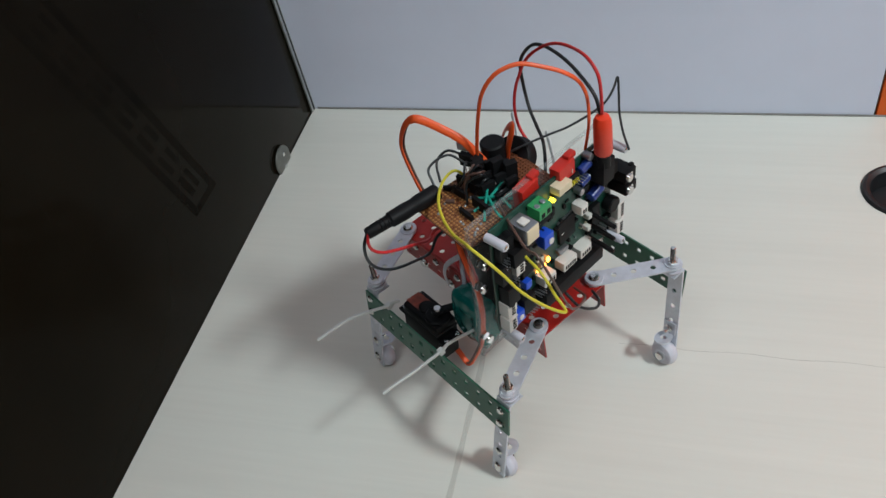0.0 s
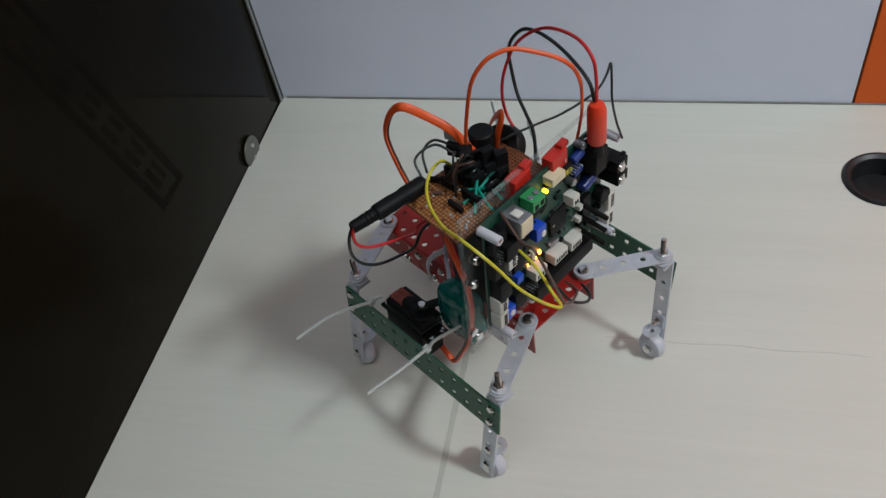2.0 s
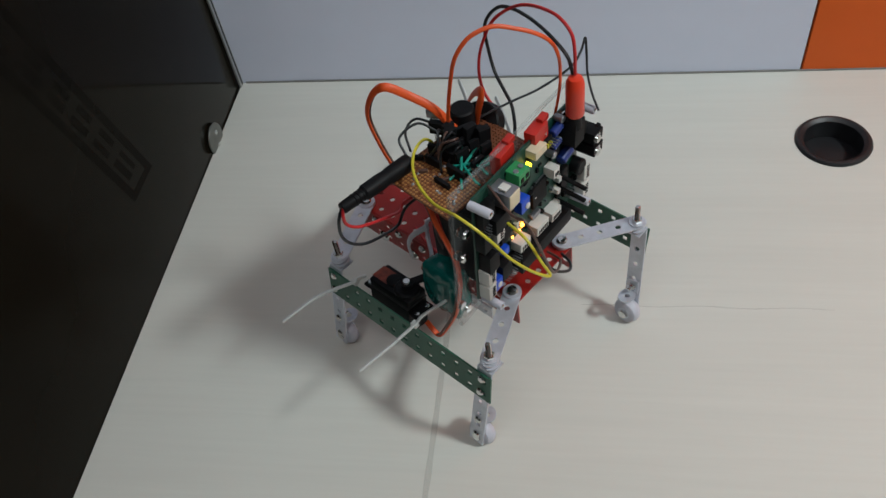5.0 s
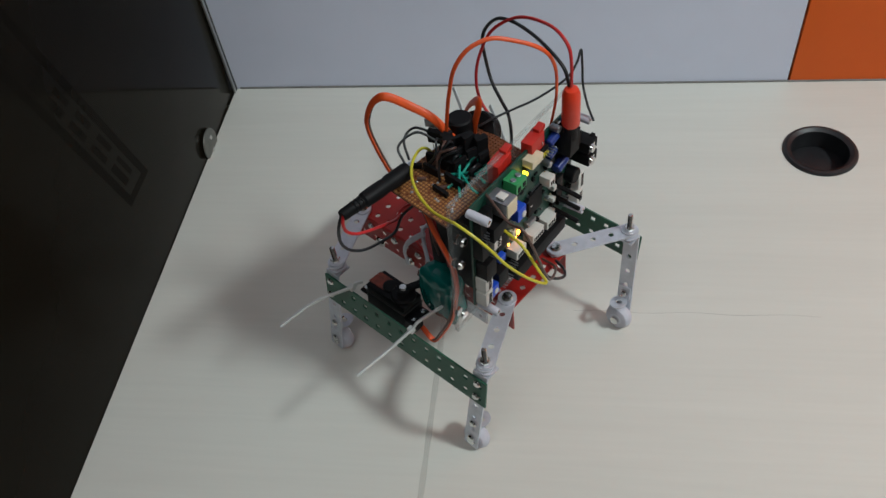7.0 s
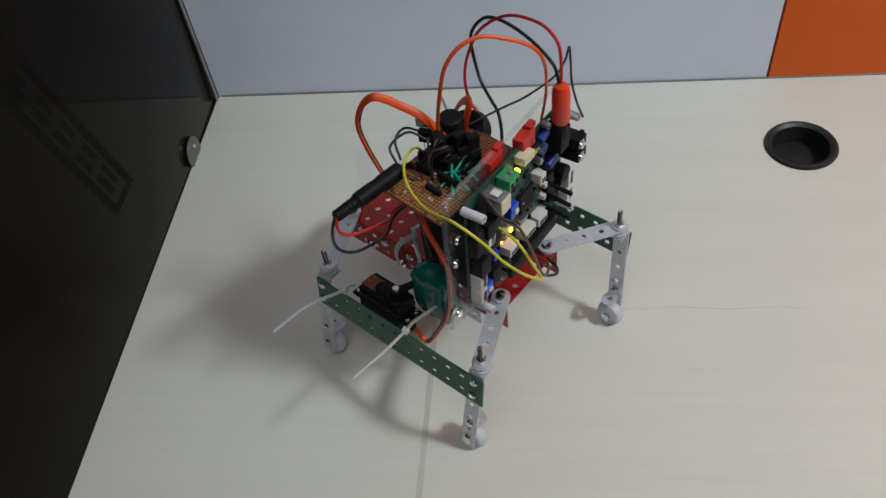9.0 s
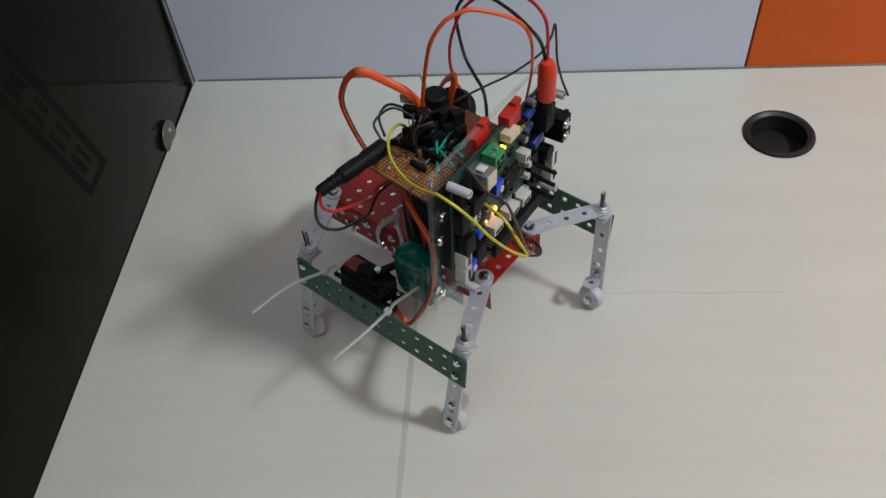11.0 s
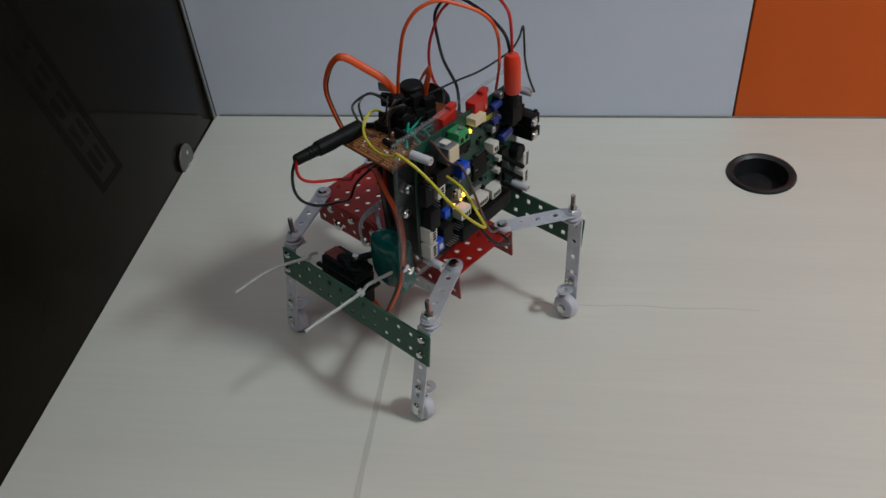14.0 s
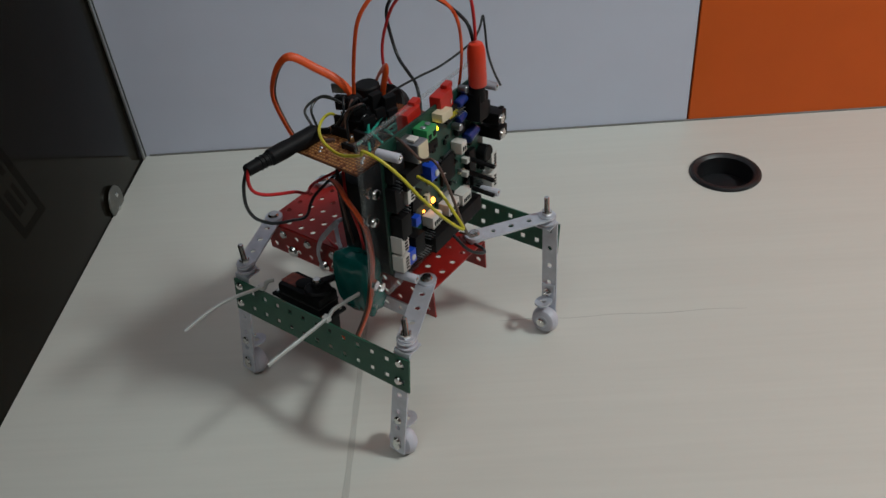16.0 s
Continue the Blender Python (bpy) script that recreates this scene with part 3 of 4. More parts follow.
for x, y, z, a in ((0.064, -0.002, 0.216, 8), (0.069, 0.026, 0.216, 8)):
    c = box(0.0085, 0.0165, 0.017, T3(x, y, z) @ RZ(a), 0.0008)
    box(0.005, 0.008, 0.004, T3(x - 0.001, y + 0.008, z + 0.009) @ RZ(a), 0.0006, c)
    rpart("connector", c, RED_CONN, "red plastic power connector", pboard)
for k in range(6):
    a = k * 1.05
    pts = [(0.040 + 0.012 * math.cos(a), -0.012 + 0.011 * math.sin(a), 0.2075), (0.046 + 0.010 * math.cos(a + 1), -0.006 + 0.010 * math.sin(a + 1.3), 0.2105 + 0.0015 * (k % 3)),
           (0.052 + 0.008 * math.cos(a + 2.2), -0.016 + 0.009 * math.sin(a + 2.4), 0.2095), (0.050 + 0.012 * math.cos(a + 3), -0.020 + 0.012 * math.sin(a + 3), 0.2070)]
    rpart("jumper_wire", sweep(pts, 0.0009, n=6, seg=8), TEAL_WIRE, "thin teal jumper wire", pboard)
pads = bmesh.new()
for i in range(22):
    for j in range(13):
        if random.random() < 0.93:
            lathe([(0.0001, 0.0001), (0.00098, 0.0001), (0.00080, 0.00034), (0.0001, 0.00044)], PB2 @ T3((i - 10.5) * 0.00254, (j - 15.5) * 0.00254, 0), 8, pads)
tagged(rpart("solder_pad", pads, COPPER, "rows of copper solder pads", pboard), kind="stuff")

for x, y, a, h in ((0.0262, -0.0085, 12, 0.0215), (0.0350, 0.0005, 20, 0.0225), (0.0420, 0.0060, 8, 0.0200), (0.0200, -0.0040, 30, 0.0190), (0.0310, -0.0125, 5, 0.0170)):
    rpart("lead_socket", box(0.0082, 0.0046, h, T3(x, y, 0.2053 + h / 2) @ RZ(a + 60) @ RX(6), 0.0003), BLACK, "black crimp housing of a servo lead", pboard)
for k in range(7):
    x, y = 0.016 + 0.005 * k, -0.018 + 0.004 * (k % 3)
    pts = [(x, y, 0.206), (x + 0.004, y + 0.006, 0.213 + 0.0012 * (k % 4)), (x + 0.002, y + 0.014, 0.212), (x - 0.004, y + 0.018, 0.206)]
    rpart("jumper_wire", sweep(pts, 0.0008, n=6, seg=8), (BLACK_PVC, BROWN, BLACK_PVC)[k % 3], "thin dark jumper wire", pboard)

for x, y, h in ((0.0130, -0.0260, 0.0040), (0.0480, -0.0230, 0.0035), (0.0400, -0.0300, 0.0025), (0.0230, -0.0330, 0.0025)):
    rpart("resistor", box(0.0062, 0.0024, h, T3(x, y, 0.2053 + h / 2) @ RZ(20 + 900 * x), 0.0006), (BLACK, BROWN)[h < 0.003], "", pboard)
for k in range(14):
    x, y = random.uniform(0.016, 0.058), random.uniform(-0.046, -0.020)
    rpart("solder_joint", lathe([(0, 0), (0.0013, 0), (0.0009, 0.0007), (0, 0.0012)], T3(x, y, 0.2053), 8), SILVER, "", pboard)
for k in range(5):
    a = 0.9 * k
    x, y = 0.021 + 0.0042 * k, -0.010 + 0.003 * math.sin(a)
    pts = [(x, y, 0.222), (x + 0.003, y - 0.006, 0.229 - 0.002 * (k % 2)), (x + 0.006 * math.cos(a), y - 0.012, 0.221), (x - 0.004, y - 0.016, 0.2065)]
    rpart("jumper_wire", sweep(pts, 0.0008, n=6, seg=8), (BLACK_PVC, BROWN)[k % 2], "thin dark jumper wire", pboard)

# acrylic carrier and main circuit board
OFFSET[0] = Vector((0, 0, 0))
BROT = Matrix(((0, 0, 1, 0), (1, 0, 0, 0), (0, 1, 0, 0), (0, 0, 0, 1)))
BOARD = T3(0.0725, 0, 0) @ RZ(5.5) @ BROT
MB = BOARD @ T3(-0.0025, 0.1730, 0) @ RZ(-4)
ROLL = Matrix.Rotation(radians(2), 2)


def at(s, z, off=0.0, a=0):
    """A place on the main board: s along it, z up, off from its face."""
    q = ROLL @ Vector((s + 0.0060, z - 0.1925)) + Vector((-0.0025, 0.1730))
    v = BOARD @ Vector((q.x, q.y, off))
    m = MB.copy()
    m.translation = v
    return m @ RZ(a)


sheet = rpart("acrylic_sheet", box(0.138, 0.119, 0.0030, MB @ T3(-0.0020, -0.0085, -0.0095), 0.0007), ACRYLIC, "clear acrylic carrier sheet")
for x, y, sx, sy in ((-0.0710, -0.0085, 0.0012, 0.1195), (0.0670, -0.0085, 0.0012, 0.1195), (-0.0020, 0.0510, 0.139, 0.0012), (-0.0020, -0.0680, 0.139, 0.0012)):
    rpart("polished_edge", box(sx, sy, 0.0032, MB @ T3(x, y, -0.0095), 0.0003), ACRYLIC_EDGE, "", sheet)
for x, y in ((-0.0640, -0.006), (-0.0640, -0.0560), (0.060, -0.060), (-0.0600, 0.0120)):
    rpart("sheet_screw", lathe([(0, 0), (0.0034, 0), (0.0030, 0.0016), (0.0012, 0.0024), (0, 0.0024)], MB @ T3(x, y, -0.0080), 14), CHROME, "", sheet)
    rpart("sheet_nut", nut(0.0036, 0.0024, MB @ T3(x, y, -0.0136)), CHROME, "", sheet)
pcb = rpart("circuit_board", box(0.124, 0.092, 0.0016, MB @ T3(0.001, 0.001, -0.0008), 0.0002), PCB, "green microcontroller board full of components")


def comp(name, s, z, sx, sy, sz, mt, label="", a=0, bevel=0.0004, off=0.0):
    return rpart(name, box(sx, sy, sz, at(s, z, off, a) @ T3(0, 0, sz / 2), bevel), mt, label, pcb)


for s, z in ((-0.0640, 0.2425), (0.0560, 0.226), (-0.0655, 0.1500), (0.0480, 0.142)):
    sp = rpart("standoff", lathe([(0, 0), (0.0030, 0), (0.0030, 0.0150), (0.0027, 0.0157), (0.0017, 0.0157), (0.0017, 0.0120), (0, 0.0120)], at(s, z, -0.0010), 20), NYLON, "white nylon standoff", pcb)
    rpart("standoff_screw", rod(0.0013, 0.0040, at(s, z, 0.0112), seg=12), CHROME, "", pcb)
usb = comp("usb_socket", -0.0410, 0.2335, 0.0116, 0.0122, 0.0150, SILVER, "metal-shelled square socket")
rpart("socket_face", box(0.0108, 0.0114, 0.0014, at(-0.0410, 0.2335, 0.0150), 0.0003), CREAM, "cream socket face", pcb)
rpart("socket_tongue", box(0.006, 0.0014, 0.006, at(-0.0410, 0.2410, 0.0085), 0.0004), WHITE, "", pcb)
tb = comp("screw_terminal", -0.0225, 0.2340, 0.0118, 0.0085, 0.0105, TERM, "green two-pole screw terminal block")
for k in (-1, 1):
    rpart("terminal_screw", rod(0.0019, 0.0010, at(-0.0225 + k * 0.0027, 0.2382, 0.0062) @ RX(-90), seg=12, c=0.0002), SILVER, "", pcb)
    rpart("terminal_mouth", box(0.0030, 0.0034, 0.0006, at(-0.0225 + k * 0.0027, 0.2330, 0.0106), 0), BLACK, "", pcb)
comp("relay", 0.0010, 0.2330, 0.0130, 0.0060, 0.0080, CREAM, "cream component block")
comp("dip_switch", 0.0120, 0.2270, 0.0140, 0.0090, 0.0045, BLACK)
for k in range(5):
    rpart("switch_lever", box(0.0013, 0.003, 0.002, at(0.0075 + k * 0.0023, 0.2278 - k * 0.0003, 0.0050), 0.0002), YELLOW, "", pcb)
rpart("indicator_led", lathe([(0, 0), (0.0015, 0), (0.0015, 0.0024), (0.0011, 0.0034), (0, 0.0038)], at(-0.0080, 0.2280, 0.002), 16), LED_YELLOW, "lit yellow indicator", pcb)
comp("trimmer", -0.0205, 0.2035, 0.0095, 0.0105, 0.0080, BLUE, "blue trimmer potentiometer")
rpart("trimmer_screw", rod(0.0024, 0.0012, at(-0.0190, 0.2020, 0.0078), seg=14, c=0.0003), WHITE, "", pcb)
comp("microcontroller", 0.0040, 0.1885, 0.0170, 0.0190, 0.0024, BLACK, "square black microcontroller chip", 4)
for k in range(18):
    for sd in (-1, 1):
        rpart("chip_pin", box(0.0005, 0.0016, 0.0008, at(0.0040, 0.1885, 0.0006, 4) @ T3(-0.0077 + k * 0.0009, sd * 0.0101, 0), 0), SILVER, "", pcb)
# two small emitters added for the amber glow on the white housings
for s, z in ((-0.0205, 0.1742), (-0.0290, 0.1752)):
    rpart("led_glow", box(0.0012, 0.0016, 0.0010, at(s, z, 0.0008), 0.0002), LED_AMBER, "small glowing amber spot added to tint the white housings", pcb)
rpart("led_glow", box(0.0026, 0.0032, 0.0016, at(-0.0170, 0.1765, 0.0010), 0.0003), LED_AMBER, "lit amber status light", pcb)
comp("crystal", -0.0030, 0.1735, 0.0105, 0.0042, 0.0036, SILVER, "silver crystal can", 0, 0.0012)
comp("small_capacitor", -0.0250, 0.1825, 0.0034, 0.0080, 0.0034, CREAM)


def jst(s, z, n, a=0):
    o = comp("socket_housing", s, z, 0.0024 * n + 0.0024, 0.0078, 0.0085, WHITE, "white plug housing", a)
    for k in range(n):
        rpart("contact_slot", box(0.0012, 0.0030, 0.0008, at(s, z, 0.0085, a) @ T3((k - (n - 1) / 2) * 0.0024, -0.001, 0), 0), BLACK, "", pcb)
    for k in range(n):
        rpart("housing_key", box(0.0011, 0.0022, 0.0060, at(s, z, 0.0045, a) @ T3((k - (n - 1) / 2) * 0.0024, -0.0048, 0), 0.0002), WHITE, "", pcb)


jst(-0.0250, 0.1680, 4)
jst(-0.0035, 0.1640, 5)
jst(0.0140, 0.1600, 4)
jst(0.0165, 0.2000, 2)
jst(-0.0500, 0.2050, 3, 90)
jst(-0.0640, 0.1760, 4, 90)
jst(-0.0655, 0.1620, 4, 90)
jst(0.0560, 0.1640, 5, 90)
jst(0.0540, 0.1480, 4, 90)
comp("socket_strip", -0.0020, 0.1490, 0.0640, 0.0120, 0.0105, BLACK, "black socket strip along the board's foot", 0, 0.0006)
comp("trimmer", -0.0570, 0.1600, 0.0095, 0.0100, 0.0075, BLUE, "blue trimmer potentiometer")
rpart("trimmer_screw", rod(0.0022, 0.001, at(-0.0565, 0.1595, 0.0073), seg=14, c=0.0003), WHITE, "", pcb)
comp("trimmer", -0.0430, 0.1790, 0.0060, 0.0065, 0.0060, BLUE, "small blue trimmer")
comp("relay", -0.0490, 0.2180, 0.0150, 0.0120, 0.0110, BLACK, "black relay block")
comp("relay", -0.0600, 0.1880, 0.0110, 0.0160, 0.0090, BLACK, "black relay block")
comp("relay", -0.0470, 0.1640, 0.0110, 0.0140, 0.0080, BLACK, "black relay block")
comp("relay", -0.0555, 0.2280, 0.0130, 0.0170, 0.0060, BLACK, "black relay block")
comp("relay", -0.0610, 0.2090, 0.0090, 0.0160, 0.0075, BLACK, "black relay block")
comp("relay", -0.0400, 0.1930, 0.0110, 0.0120, 0.0050, BLACK, "black relay block")
comp("relay", -0.0330, 0.2130, 0.0100, 0.0120, 0.0040, BLACK, "black relay block")
comp("relay", 0.0330, 0.1760, 0.0090, 0.0200, 0.0040, BLACK, "black relay block")
comp("driver_chip", -0.0160, 0.2170, 0.0200, 0.0066, 0.0030, BLACK, "black driver chip")
comp("driver_chip", 0.0240, 0.2080, 0.0100, 0.0060, 0.0030, BLACK, "black driver chip")
comp("power_socket", 0.0385, 0.2200, 0.0120, 0.0190, 0.0135, BLACK, "black barrel power socket")
comp("power_switch", 0.0490, 0.2120, 0.0080, 0.0100, 0.0100, BLACK)
for z in (0.2010, 0.1890):
    comp("heat_sink", 0.0585, z, 0.0120, 0.0086, 0.0160, BLACK, "black transistor block with a bolted tab", 0, 0.0006)
    rpart("printed_label", box(0.0060, 0.0050, 0.0003, at(0.0570, z, 0.0162), 0), WHITE, "white printed marking", pcb)
    rpart("sink_lip", box(0.0040, 0.0086, 0.0030, at(0.0640, z, 0.0120), 0.0004), BLACK, "", pcb)
    rpart("sink_screw", lathe([(0, 0), (0.0034, 0), (0.0030, 0.0018), (0, 0.0024)], at(0.0560, z, 0.0160), 14), CHROME, "", pcb)
    rpart("sink_fin", box(0.003, 0.0036, 0.012, at(0.0655, z - 0.004, 0.008), 0.0004), BLACK, "", pcb)
for s, z, a, r, h in ((0.0260, 0.2290, 10, 0.0032, 0.0100), (0.0340, 0.1995, 15, 0.0040, 0.0120), (0.0250, 0.2170, 12, 0.0028, 0.0090)):
    cc = rpart("capacitor", rod(r, h, at(s, z, r, a) @ RY(90) @ T3(0, 0, -h / 2), c=0.0006, seg=20), NAVY, "dark blue electrolytic capacitor", pcb)
    rpart("capacitor_end", rod(r * 0.8, 0.0006, at(s, z, r, a) @ RY(90) @ T3(0, 0, h / 2), c=0.0001, seg=18), SILVER, "", pcb)
for k in range(6):
    rpart("solder_leg", box(0.0008, 0.0008, 0.0040, at(0.0400 + 0.0024 * (k % 3), 0.2060 - 0.0024 * (k // 3), 0.0020), 0), SILVER, "", pcb)
for s, z, mt in ((0.0300, 0.2360, SILVER), (0.0180, 0.2140, SILVER), (0.0440, 0.2310, NAVY)):
    rpart("capacitor", rod(0.0026, 0.0068, at(s, z, 0), c=0.0005, seg=18), mt, "small upright electrolytic capacitor", pcb)
rpart("buzzer", rod(0.0062, 0.0080, at(0.0500, 0.1740, 0), c=0.0008, seg=26), BLACK, "round black buzzer", pcb)
for s, z in ((0.0290, 0.1820), (0.0270, 0.1720), (0.0255, 0.1600)):
    rpart("jumper_lead", rod(0.0017, 0.022, at(s, z, 0.002) @ RX(6), seg=10), BLACK, "black jumper lead end", pcb)
    rpart("jumper_base", box(0.004, 0.004, 0.005, at(s - 0.003, z, 0.0025), 0.0004), WHITE, "", pcb)
for s, z, nx, ny in ((-0.0420, 0.1530, 5, 2), (-0.0590, 0.2180, 2, 4), (0.0180, 0.2265, 4, 2), (-0.0330, 0.1600, 3, 2), (0.0360, 0.1600, 2, 4), (-0.0540, 0.1980, 2, 3)):
    comp("pin_base", s, z, 0.00254 * nx, 0.00254 * ny, 0.0025, BLACK)
    for i in range(nx):
        for j in range(ny):
            rpart("header_pin", box(0.0006, 0.0006, 0.0085, at(s, z, 0.0042) @ T3((i - (nx - 1) / 2) * 0.00254, (j - (ny - 1) / 2) * 0.00254, 0), 0), SILVER, "", pcb)
for k in range(150):
    s, z = random.uniform(-0.060, 0.054), random.uniform(0.146, 0.238)
    mt = random.choice((CREAM, BLACK, SILVER, BLACK, CHROME, BLACK, BLACK, BLACK))
    comp("chip_resistor", s, z, random.uniform(0.0016, 0.0036), random.uniform(0.001, 0.0022), random.uniform(0.0008, 0.0036), mt, "", random.choice((0, 90)), 0)

# ---- plugs and cables ----
OFFSET[0] = Vector((-0.0040, -0.0035, -0.0160))
plug = rpart("barrel_plug", lathe([(0, 0), (0.0034, 0), (0.0040, 0.001), (0.0042, 0.017), (0.0054, 0.0185), (0.0056, 0.030), (0.0051, 0.037), (0.0057, 0.039), (0.0059, 0.054), (0.0052, 0.056), (0, 0.056)],
                              look((0.0120, -0.1010, 0.2270), (0.0185, -0.040, 0.2265)) @ RX(180), 22), BLACK, "black barrel plug with a strain relief")
for k in range(3):
    rpart("relief_ridge", lathe([(0.0040, -0.0005), (0.0046, 0), (0.0040, 0.0005)], look((0.0120, -0.1010, 0.2270), (0.0185, -0.040, 0.2265)) @ RX(180) @ T3(0, 0, 0.010 + k * 0.0030), 16), BLACK, "", plug)
OFFSET[0] = Vector((-0.0055, -0.0080, -0.0120))
banana = rpart("red_plug", lathe([(0, 0), (0.0054, 0), (0.0061, 0.001), (0.0061, 0.022), (0.0057, 0.0265), (0.0044, 0.0295), (0.0030, 0.030), (0, 0.030)], T3(0.0845, 0.0485, 0.2300), 26), RED_PLUG, "red plastic supply plug")
rpart("plug_barrel", rod(0.0046, 0.012, T3(0.0845, 0.0485, 0.2185), seg=18), BLACK, "", banana)


OFFSET[0] = Vector((0, 0, 0))


def cable(pts, mt, label, r=0.0011, ry=None, name="cable", side=(0, 1, 0)):
    return rpart(name, sweep(pts, r, ry, side), mt, label)


cable([(0.0094, -0.1030, 0.2136), (0.0094, -0.1060, 0.2057), (0.0096, -0.1050, 0.1977), (0.0119, -0.1000, 0.1924), (0.0128, -0.0900, 0.1870), (0.0123, -0.0750, 0.1796), (0.0063, -0.0600, 0.1679), (0.0044, -0.0500, 0.1695), (0.0240, -0.0280, 0.1800)], RED_PVC, "thin red lead from the barrel plug")
cable([(0.0069, -0.1030, 0.2112), (0.0066, -0.1080, 0.2021), (0.0036, -0.1080, 0.1870), (0.0023, -0.1040, 0.1747), (0.0033, -0.0980, 0.1673), (0.0022, -0.0880, 0.1590), (-0.0006, -0.0720, 0.1503), (-0.0057, -0.0550, 0.1414), (-0.0032, -0.0450, 0.1544), (0.0180, -0.0280, 0.1780)], BLACK_PVC, "thin black lead from the barrel plug")
# flat servo leads
cable([(0.0210, -0.0120, 0.2145), (0.0121, -0.0190, 0.2324), (0.0005, -0.0270, 0.2429), (-0.0088, -0.0370, 0.2528), (-0.0187, -0.0400, 0.2463), (-0.0259, -0.0420, 0.2329), (-0.0264, -0.0440, 0.2215), (-0.0183, -0.0460, 0.2077), (-0.0083, -0.0480, 0.1973), (-0.0028, -0.0480, 0.1909)], ORANGE, "flat orange servo lead in a loop", 0.0028, 0.0010, "servo_lead", (0.3, 1, 0))
cable([(0.0121, -0.0168, 0.2312), (0.0005, -0.0248, 0.2417), (-0.0088, -0.0348, 0.2516), (-0.0187, -0.0378, 0.2451), (-0.0259, -0.0398, 0.2317), (-0.0264, -0.0418, 0.2203), (-0.0183, -0.0438, 0.2065), (-0.0083, -0.0458, 0.1961), (-0.0028, -0.0458, 0.1897)], BROWN, "dark edge of the looped servo lead", 0.0009)
cable([(0.0201, -0.0174, 0.2083), (0.0213, -0.0159, 0.2317), (0.0237, -0.0129, 0.2545), (0.0265, -0.0093, 0.2716), (0.0316, -0.0030, 0.2832), (0.0374, 0.0042, 0.2882), (0.0429, 0.0111, 0.2890), (0.0496, 0.0196, 0.2851), (0.0579, 0.0298, 0.2785), (0.0634, 0.0368, 0.2703), (0.0663, 0.0403, 0.2597), (0.0670, 0.0413, 0.2467), (0.0666, 0.0408, 0.2321), (0.0645, 0.0381, 0.2113)], ORANGE, "flat orange servo lead in a high loop", 0.0014, 0.0008, "servo_lead", (1, 0.2, 0))
cable([(0.0234, 0.0040, 0.2004), (0.0259, 0.0060, 0.2182), (0.0268, 0.0100, 0.2298), (0.0208, 0.0140, 0.2284), (0.0106, 0.0180, 0.2170), (0.0015, 0.0210, 0.2023), (-0.0030, 0.0220, 0.1902)], ORANGE, "short flat orange servo lead", 0.0036, 0.0010, "servo_lead", (1, -0.4, 0))
cable([(0.0060, -0.0400, 0.2080), (-0.0040, -0.0330, 0.2150), (-0.0035, -0.0230, 0.2190), (0.0070, -0.0160, 0.2150)], BLACK_PVC, "thin black lead bent over the board's edge", 0.0009)
# red and black pair of the supply plug
cable([(0.0790, 0.0405, 0.2498), (0.0786, 0.0406, 0.2662), (0.0757, 0.0413, 0.2779), (0.0648, 0.0441, 0.2836), (0.0496, 0.0480, 0.2820), (0.0338, 0.0500, 0.2779), (0.0203, 0.0500, 0.2701), (0.0092, 0.0460, 0.2592), (0.0035, 0.0420, 0.2449), (0.0015, 0.0380, 0.2316), (0.0029, 0.0350, 0.2186), (0.0079, 0.0330, 0.2078), (0.0163, 0.0320, 0.1995), (0.0231, 0.0310, 0.1919)], RED_PVC, "red supply lead arching over the robot")
cable([(0.0770, 0.0410, 0.2485), (0.0717, 0.0423, 0.2594), (0.0563, 0.0463, 0.2655), (0.0387, 0.0507, 0.2680), (0.0239, 0.0510, 0.2704), (0.0127, 0.0500, 0.2688), (0.0045, 0.0480, 0.2605), (0.0025, 0.0450, 0.2514), (0.0070, 0.0420, 0.2375), (0.0148, 0.0380, 0.2252), (0.0272, 0.0320, 0.2194), (0.0373, 0.0270, 0.2151), (0.0433, 0.0220, 0.2057), (0.0459, 0.0180, 0.1935)], BLACK_PVC, "black supply lead arching over the robot", 0.0012)
cable([(0.0850, 0.0584, 0.2108), (0.0769, 0.0620, 0.2193), (0.0696, 0.0670, 0.2292), (0.0658, 0.0710, 0.2413), (0.0628, 0.0735, 0.2503), (0.0638, 0.0680, 0.2446), (0.0634, 0.0600, 0.2385), (0.0592, 0.0500, 0.2334), (0.0504, 0.0380, 0.2263), (0.0430, 0.0280, 0.2229), (0.0355, 0.0180, 0.2191), (0.0277, 0.0080, 0.2144), (0.0213, 0.0000, 0.2099)], BLACK_PVC, "thin black lead to a board corner", 0.0008)
# yellow and brown lead across the main board
cable([(0.0115, -0.0220, 0.1989), (0.0118, -0.0260, 0.2094), (0.0106, -0.0310, 0.2142), (0.0125, -0.0400, 0.2151), (0.0186, -0.0500, 0.2151), (0.0298, -0.0600, 0.2168), (0.0425, -0.0670, 0.2174), (0.0589, -0.0730, 0.2200), (0.0790, -0.0781, 0.2287), (0.0860, -0.0820, 0.2354), (0.0980, -0.0806, 0.2314), (0.1070, -0.0764, 0.2210), (0.1150, -0.0708, 0.2065), (0.1210, -0.0586, 0.1866), (0.1240, -0.0465, 0.1728), (0.1190, -0.0488, 0.1859), (0.1080, -0.0485, 0.1984), (0.0920, -0.0460, 0.2002)], YELLOW, "thin yellow lead across the main board", 0.0010)
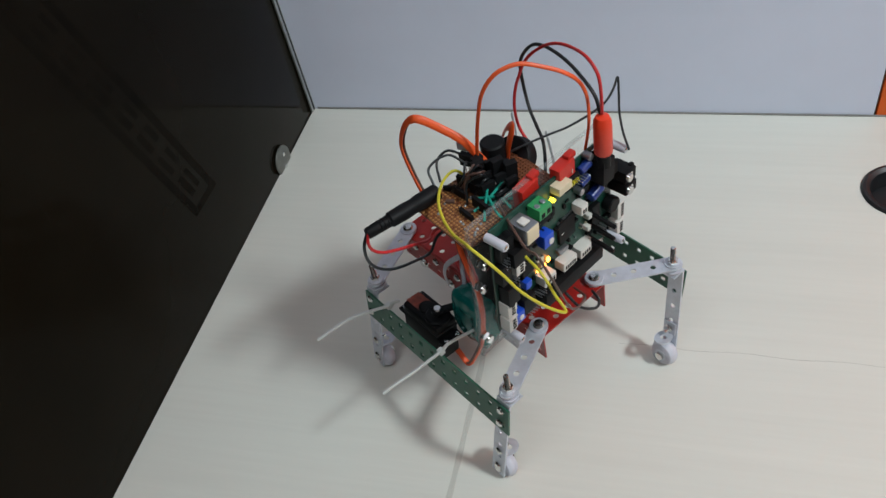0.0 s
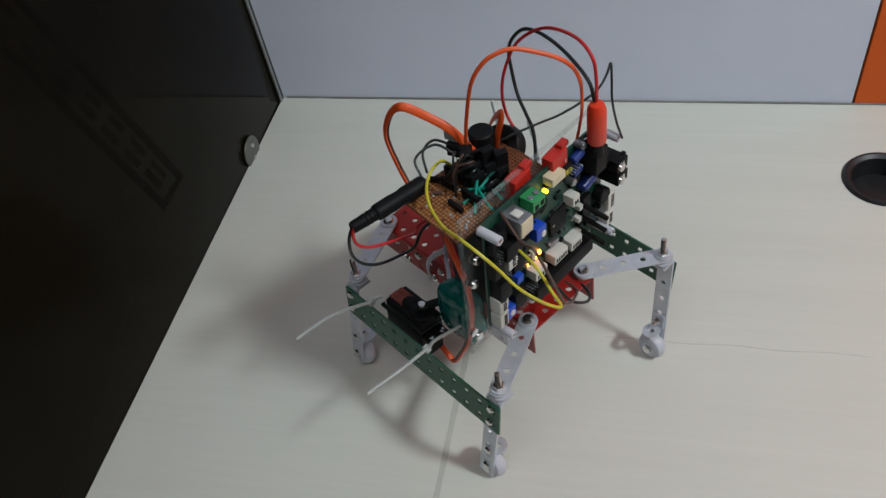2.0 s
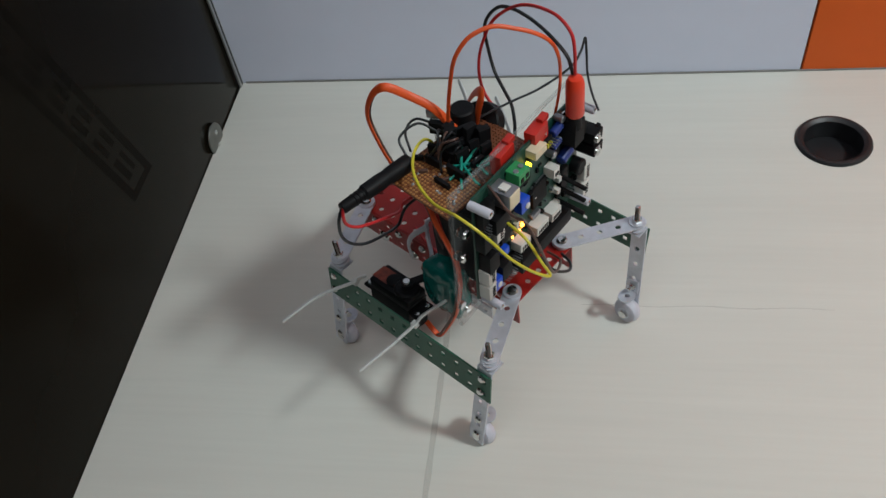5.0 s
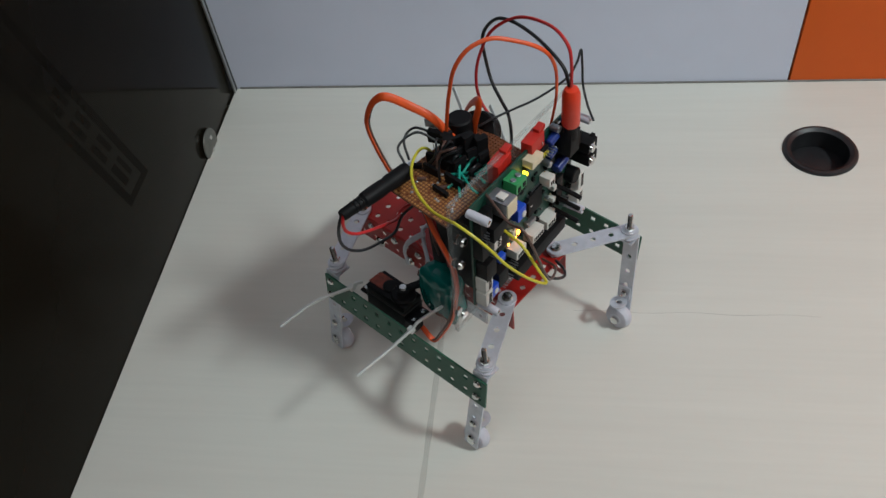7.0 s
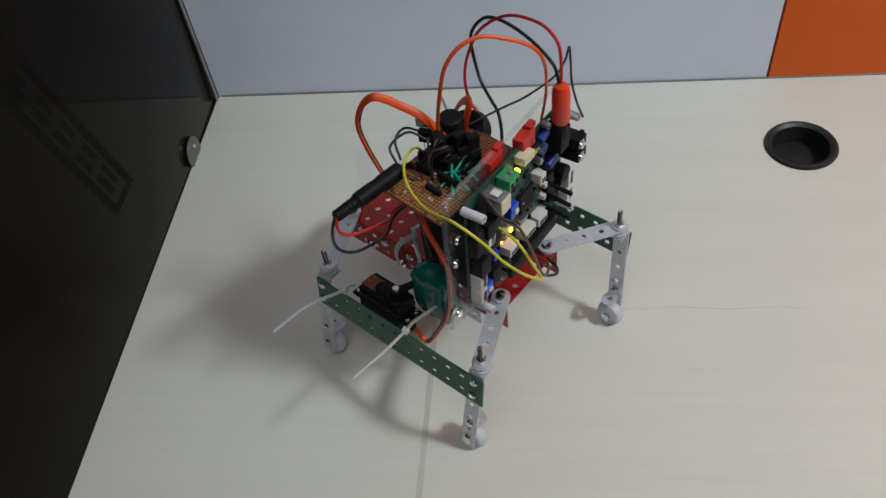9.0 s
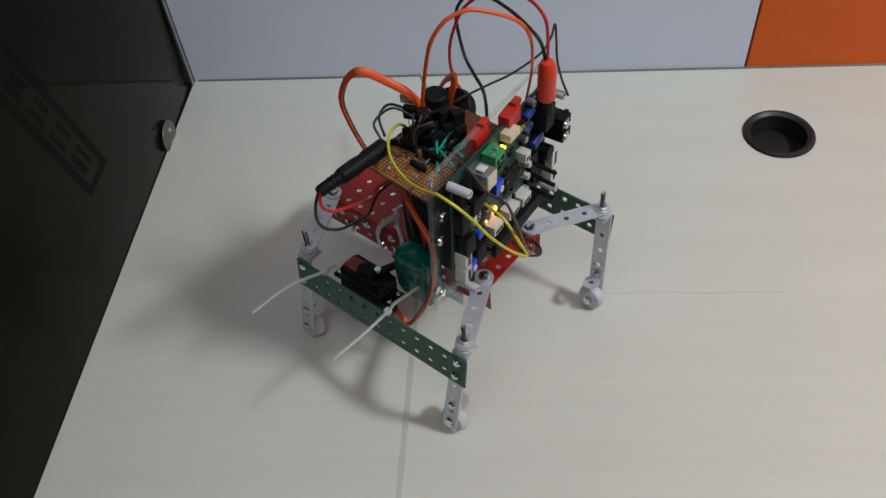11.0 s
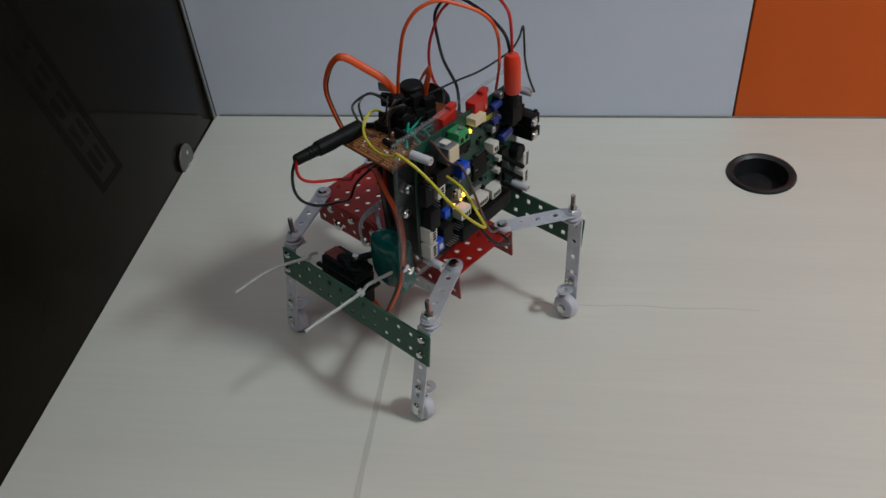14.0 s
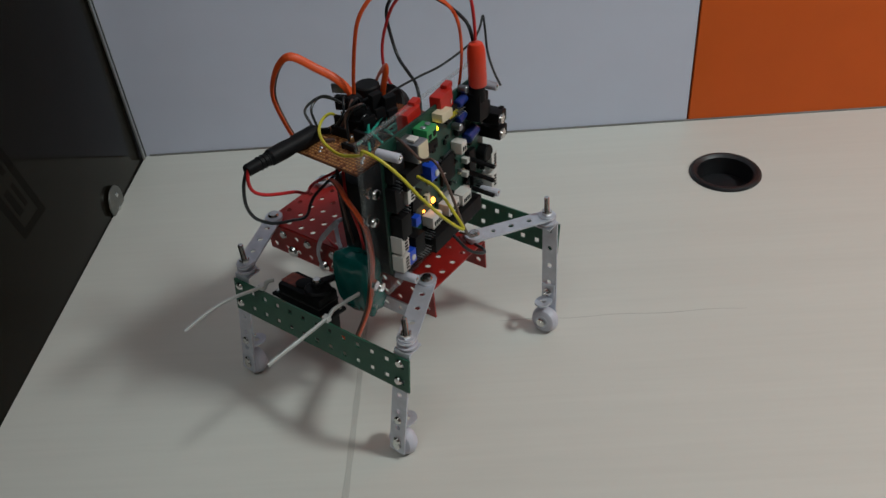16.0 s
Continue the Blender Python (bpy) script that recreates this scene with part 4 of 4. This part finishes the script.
cable([(0.0102, -0.0120, 0.1937), (0.0362, -0.0220, 0.2028), (0.0780, -0.0445, 0.2218), (0.1000, -0.0513, 0.2179), (0.1120, -0.0535, 0.2216), (0.1180, -0.0509, 0.2063), (0.1190, -0.0397, 0.1692), (0.1160, -0.0301, 0.1539), (0.1080, -0.0152, 0.1411), (0.1000, -0.0062, 0.1323), (0.0880, -0.0034, 0.1281)], BROWN, "thin brown lead across the main board", 0.0009)
OFFSET[0] = UPPER
cable([(0.010, -0.034, 0.214), (0.002, -0.030, 0.222), (0.006, -0.016, 0.226), (0.018, -0.010, 0.220)], BLACK_PVC, "short black lead loop", 0.0009)
OFFSET[0] = Vector((0, 0, 0))
cable([(0.0165, -0.0450, 0.1729), (0.0265, -0.0500, 0.1742), (0.0376, -0.0560, 0.1717), (0.0517, -0.0620, 0.1678), (0.0620, -0.0660, 0.1614), (0.0641, -0.0670, 0.1436), (0.0605, -0.0660, 0.1246), (0.0536, -0.0660, 0.0953), (0.0408, -0.0660, 0.0654), (0.0285, -0.0660, 0.0443), (0.0160, -0.0660, 0.0520)], ORANGE, "flat orange servo lead of the front servo", 0.0022, 0.0009, "servo_lead", (1, 0.2, -0.2))
cable([(0.0141, -0.0454, 0.1725), (0.0241, -0.0504, 0.1738), (0.0352, -0.0564, 0.1713), (0.0493, -0.0624, 0.1674), (0.0596, -0.0664, 0.1610), (0.0617, -0.0674, 0.1432), (0.0581, -0.0664, 0.1242), (0.0512, -0.0664, 0.0949), (0.0384, -0.0664, 0.0650), (0.0261, -0.0664, 0.0439), (0.0136, -0.0664, 0.0516)], BROWN, "brown edge of the front servo lead", 0.0009)
cable([(0.010, -0.030, 0.186), (0.018, -0.042, 0.170), (0.022, -0.044, 0.140), (0.016, -0.036, 0.112), (0.004, -0.028, 0.098)], BROWN, "thin brown lead hanging under the boards", 0.0010)
cable([(0.016, -0.032, 0.186), (0.028, -0.046, 0.165), (0.036, -0.047, 0.135), (0.026, -0.040, 0.108), (-0.010, -0.030, 0.096), (-0.030, -0.022, 0.094)], RED_PVC, "thin red lead hanging under the boards", 0.0010)
cable([(0.090, -0.014, 0.134), (0.099, -0.010, 0.122), (0.102, 0.002, 0.112), (0.096, 0.012, 0.106), (0.084, 0.018, 0.102)], BLACK_PVC, "short black lead below the main board", 0.0011)
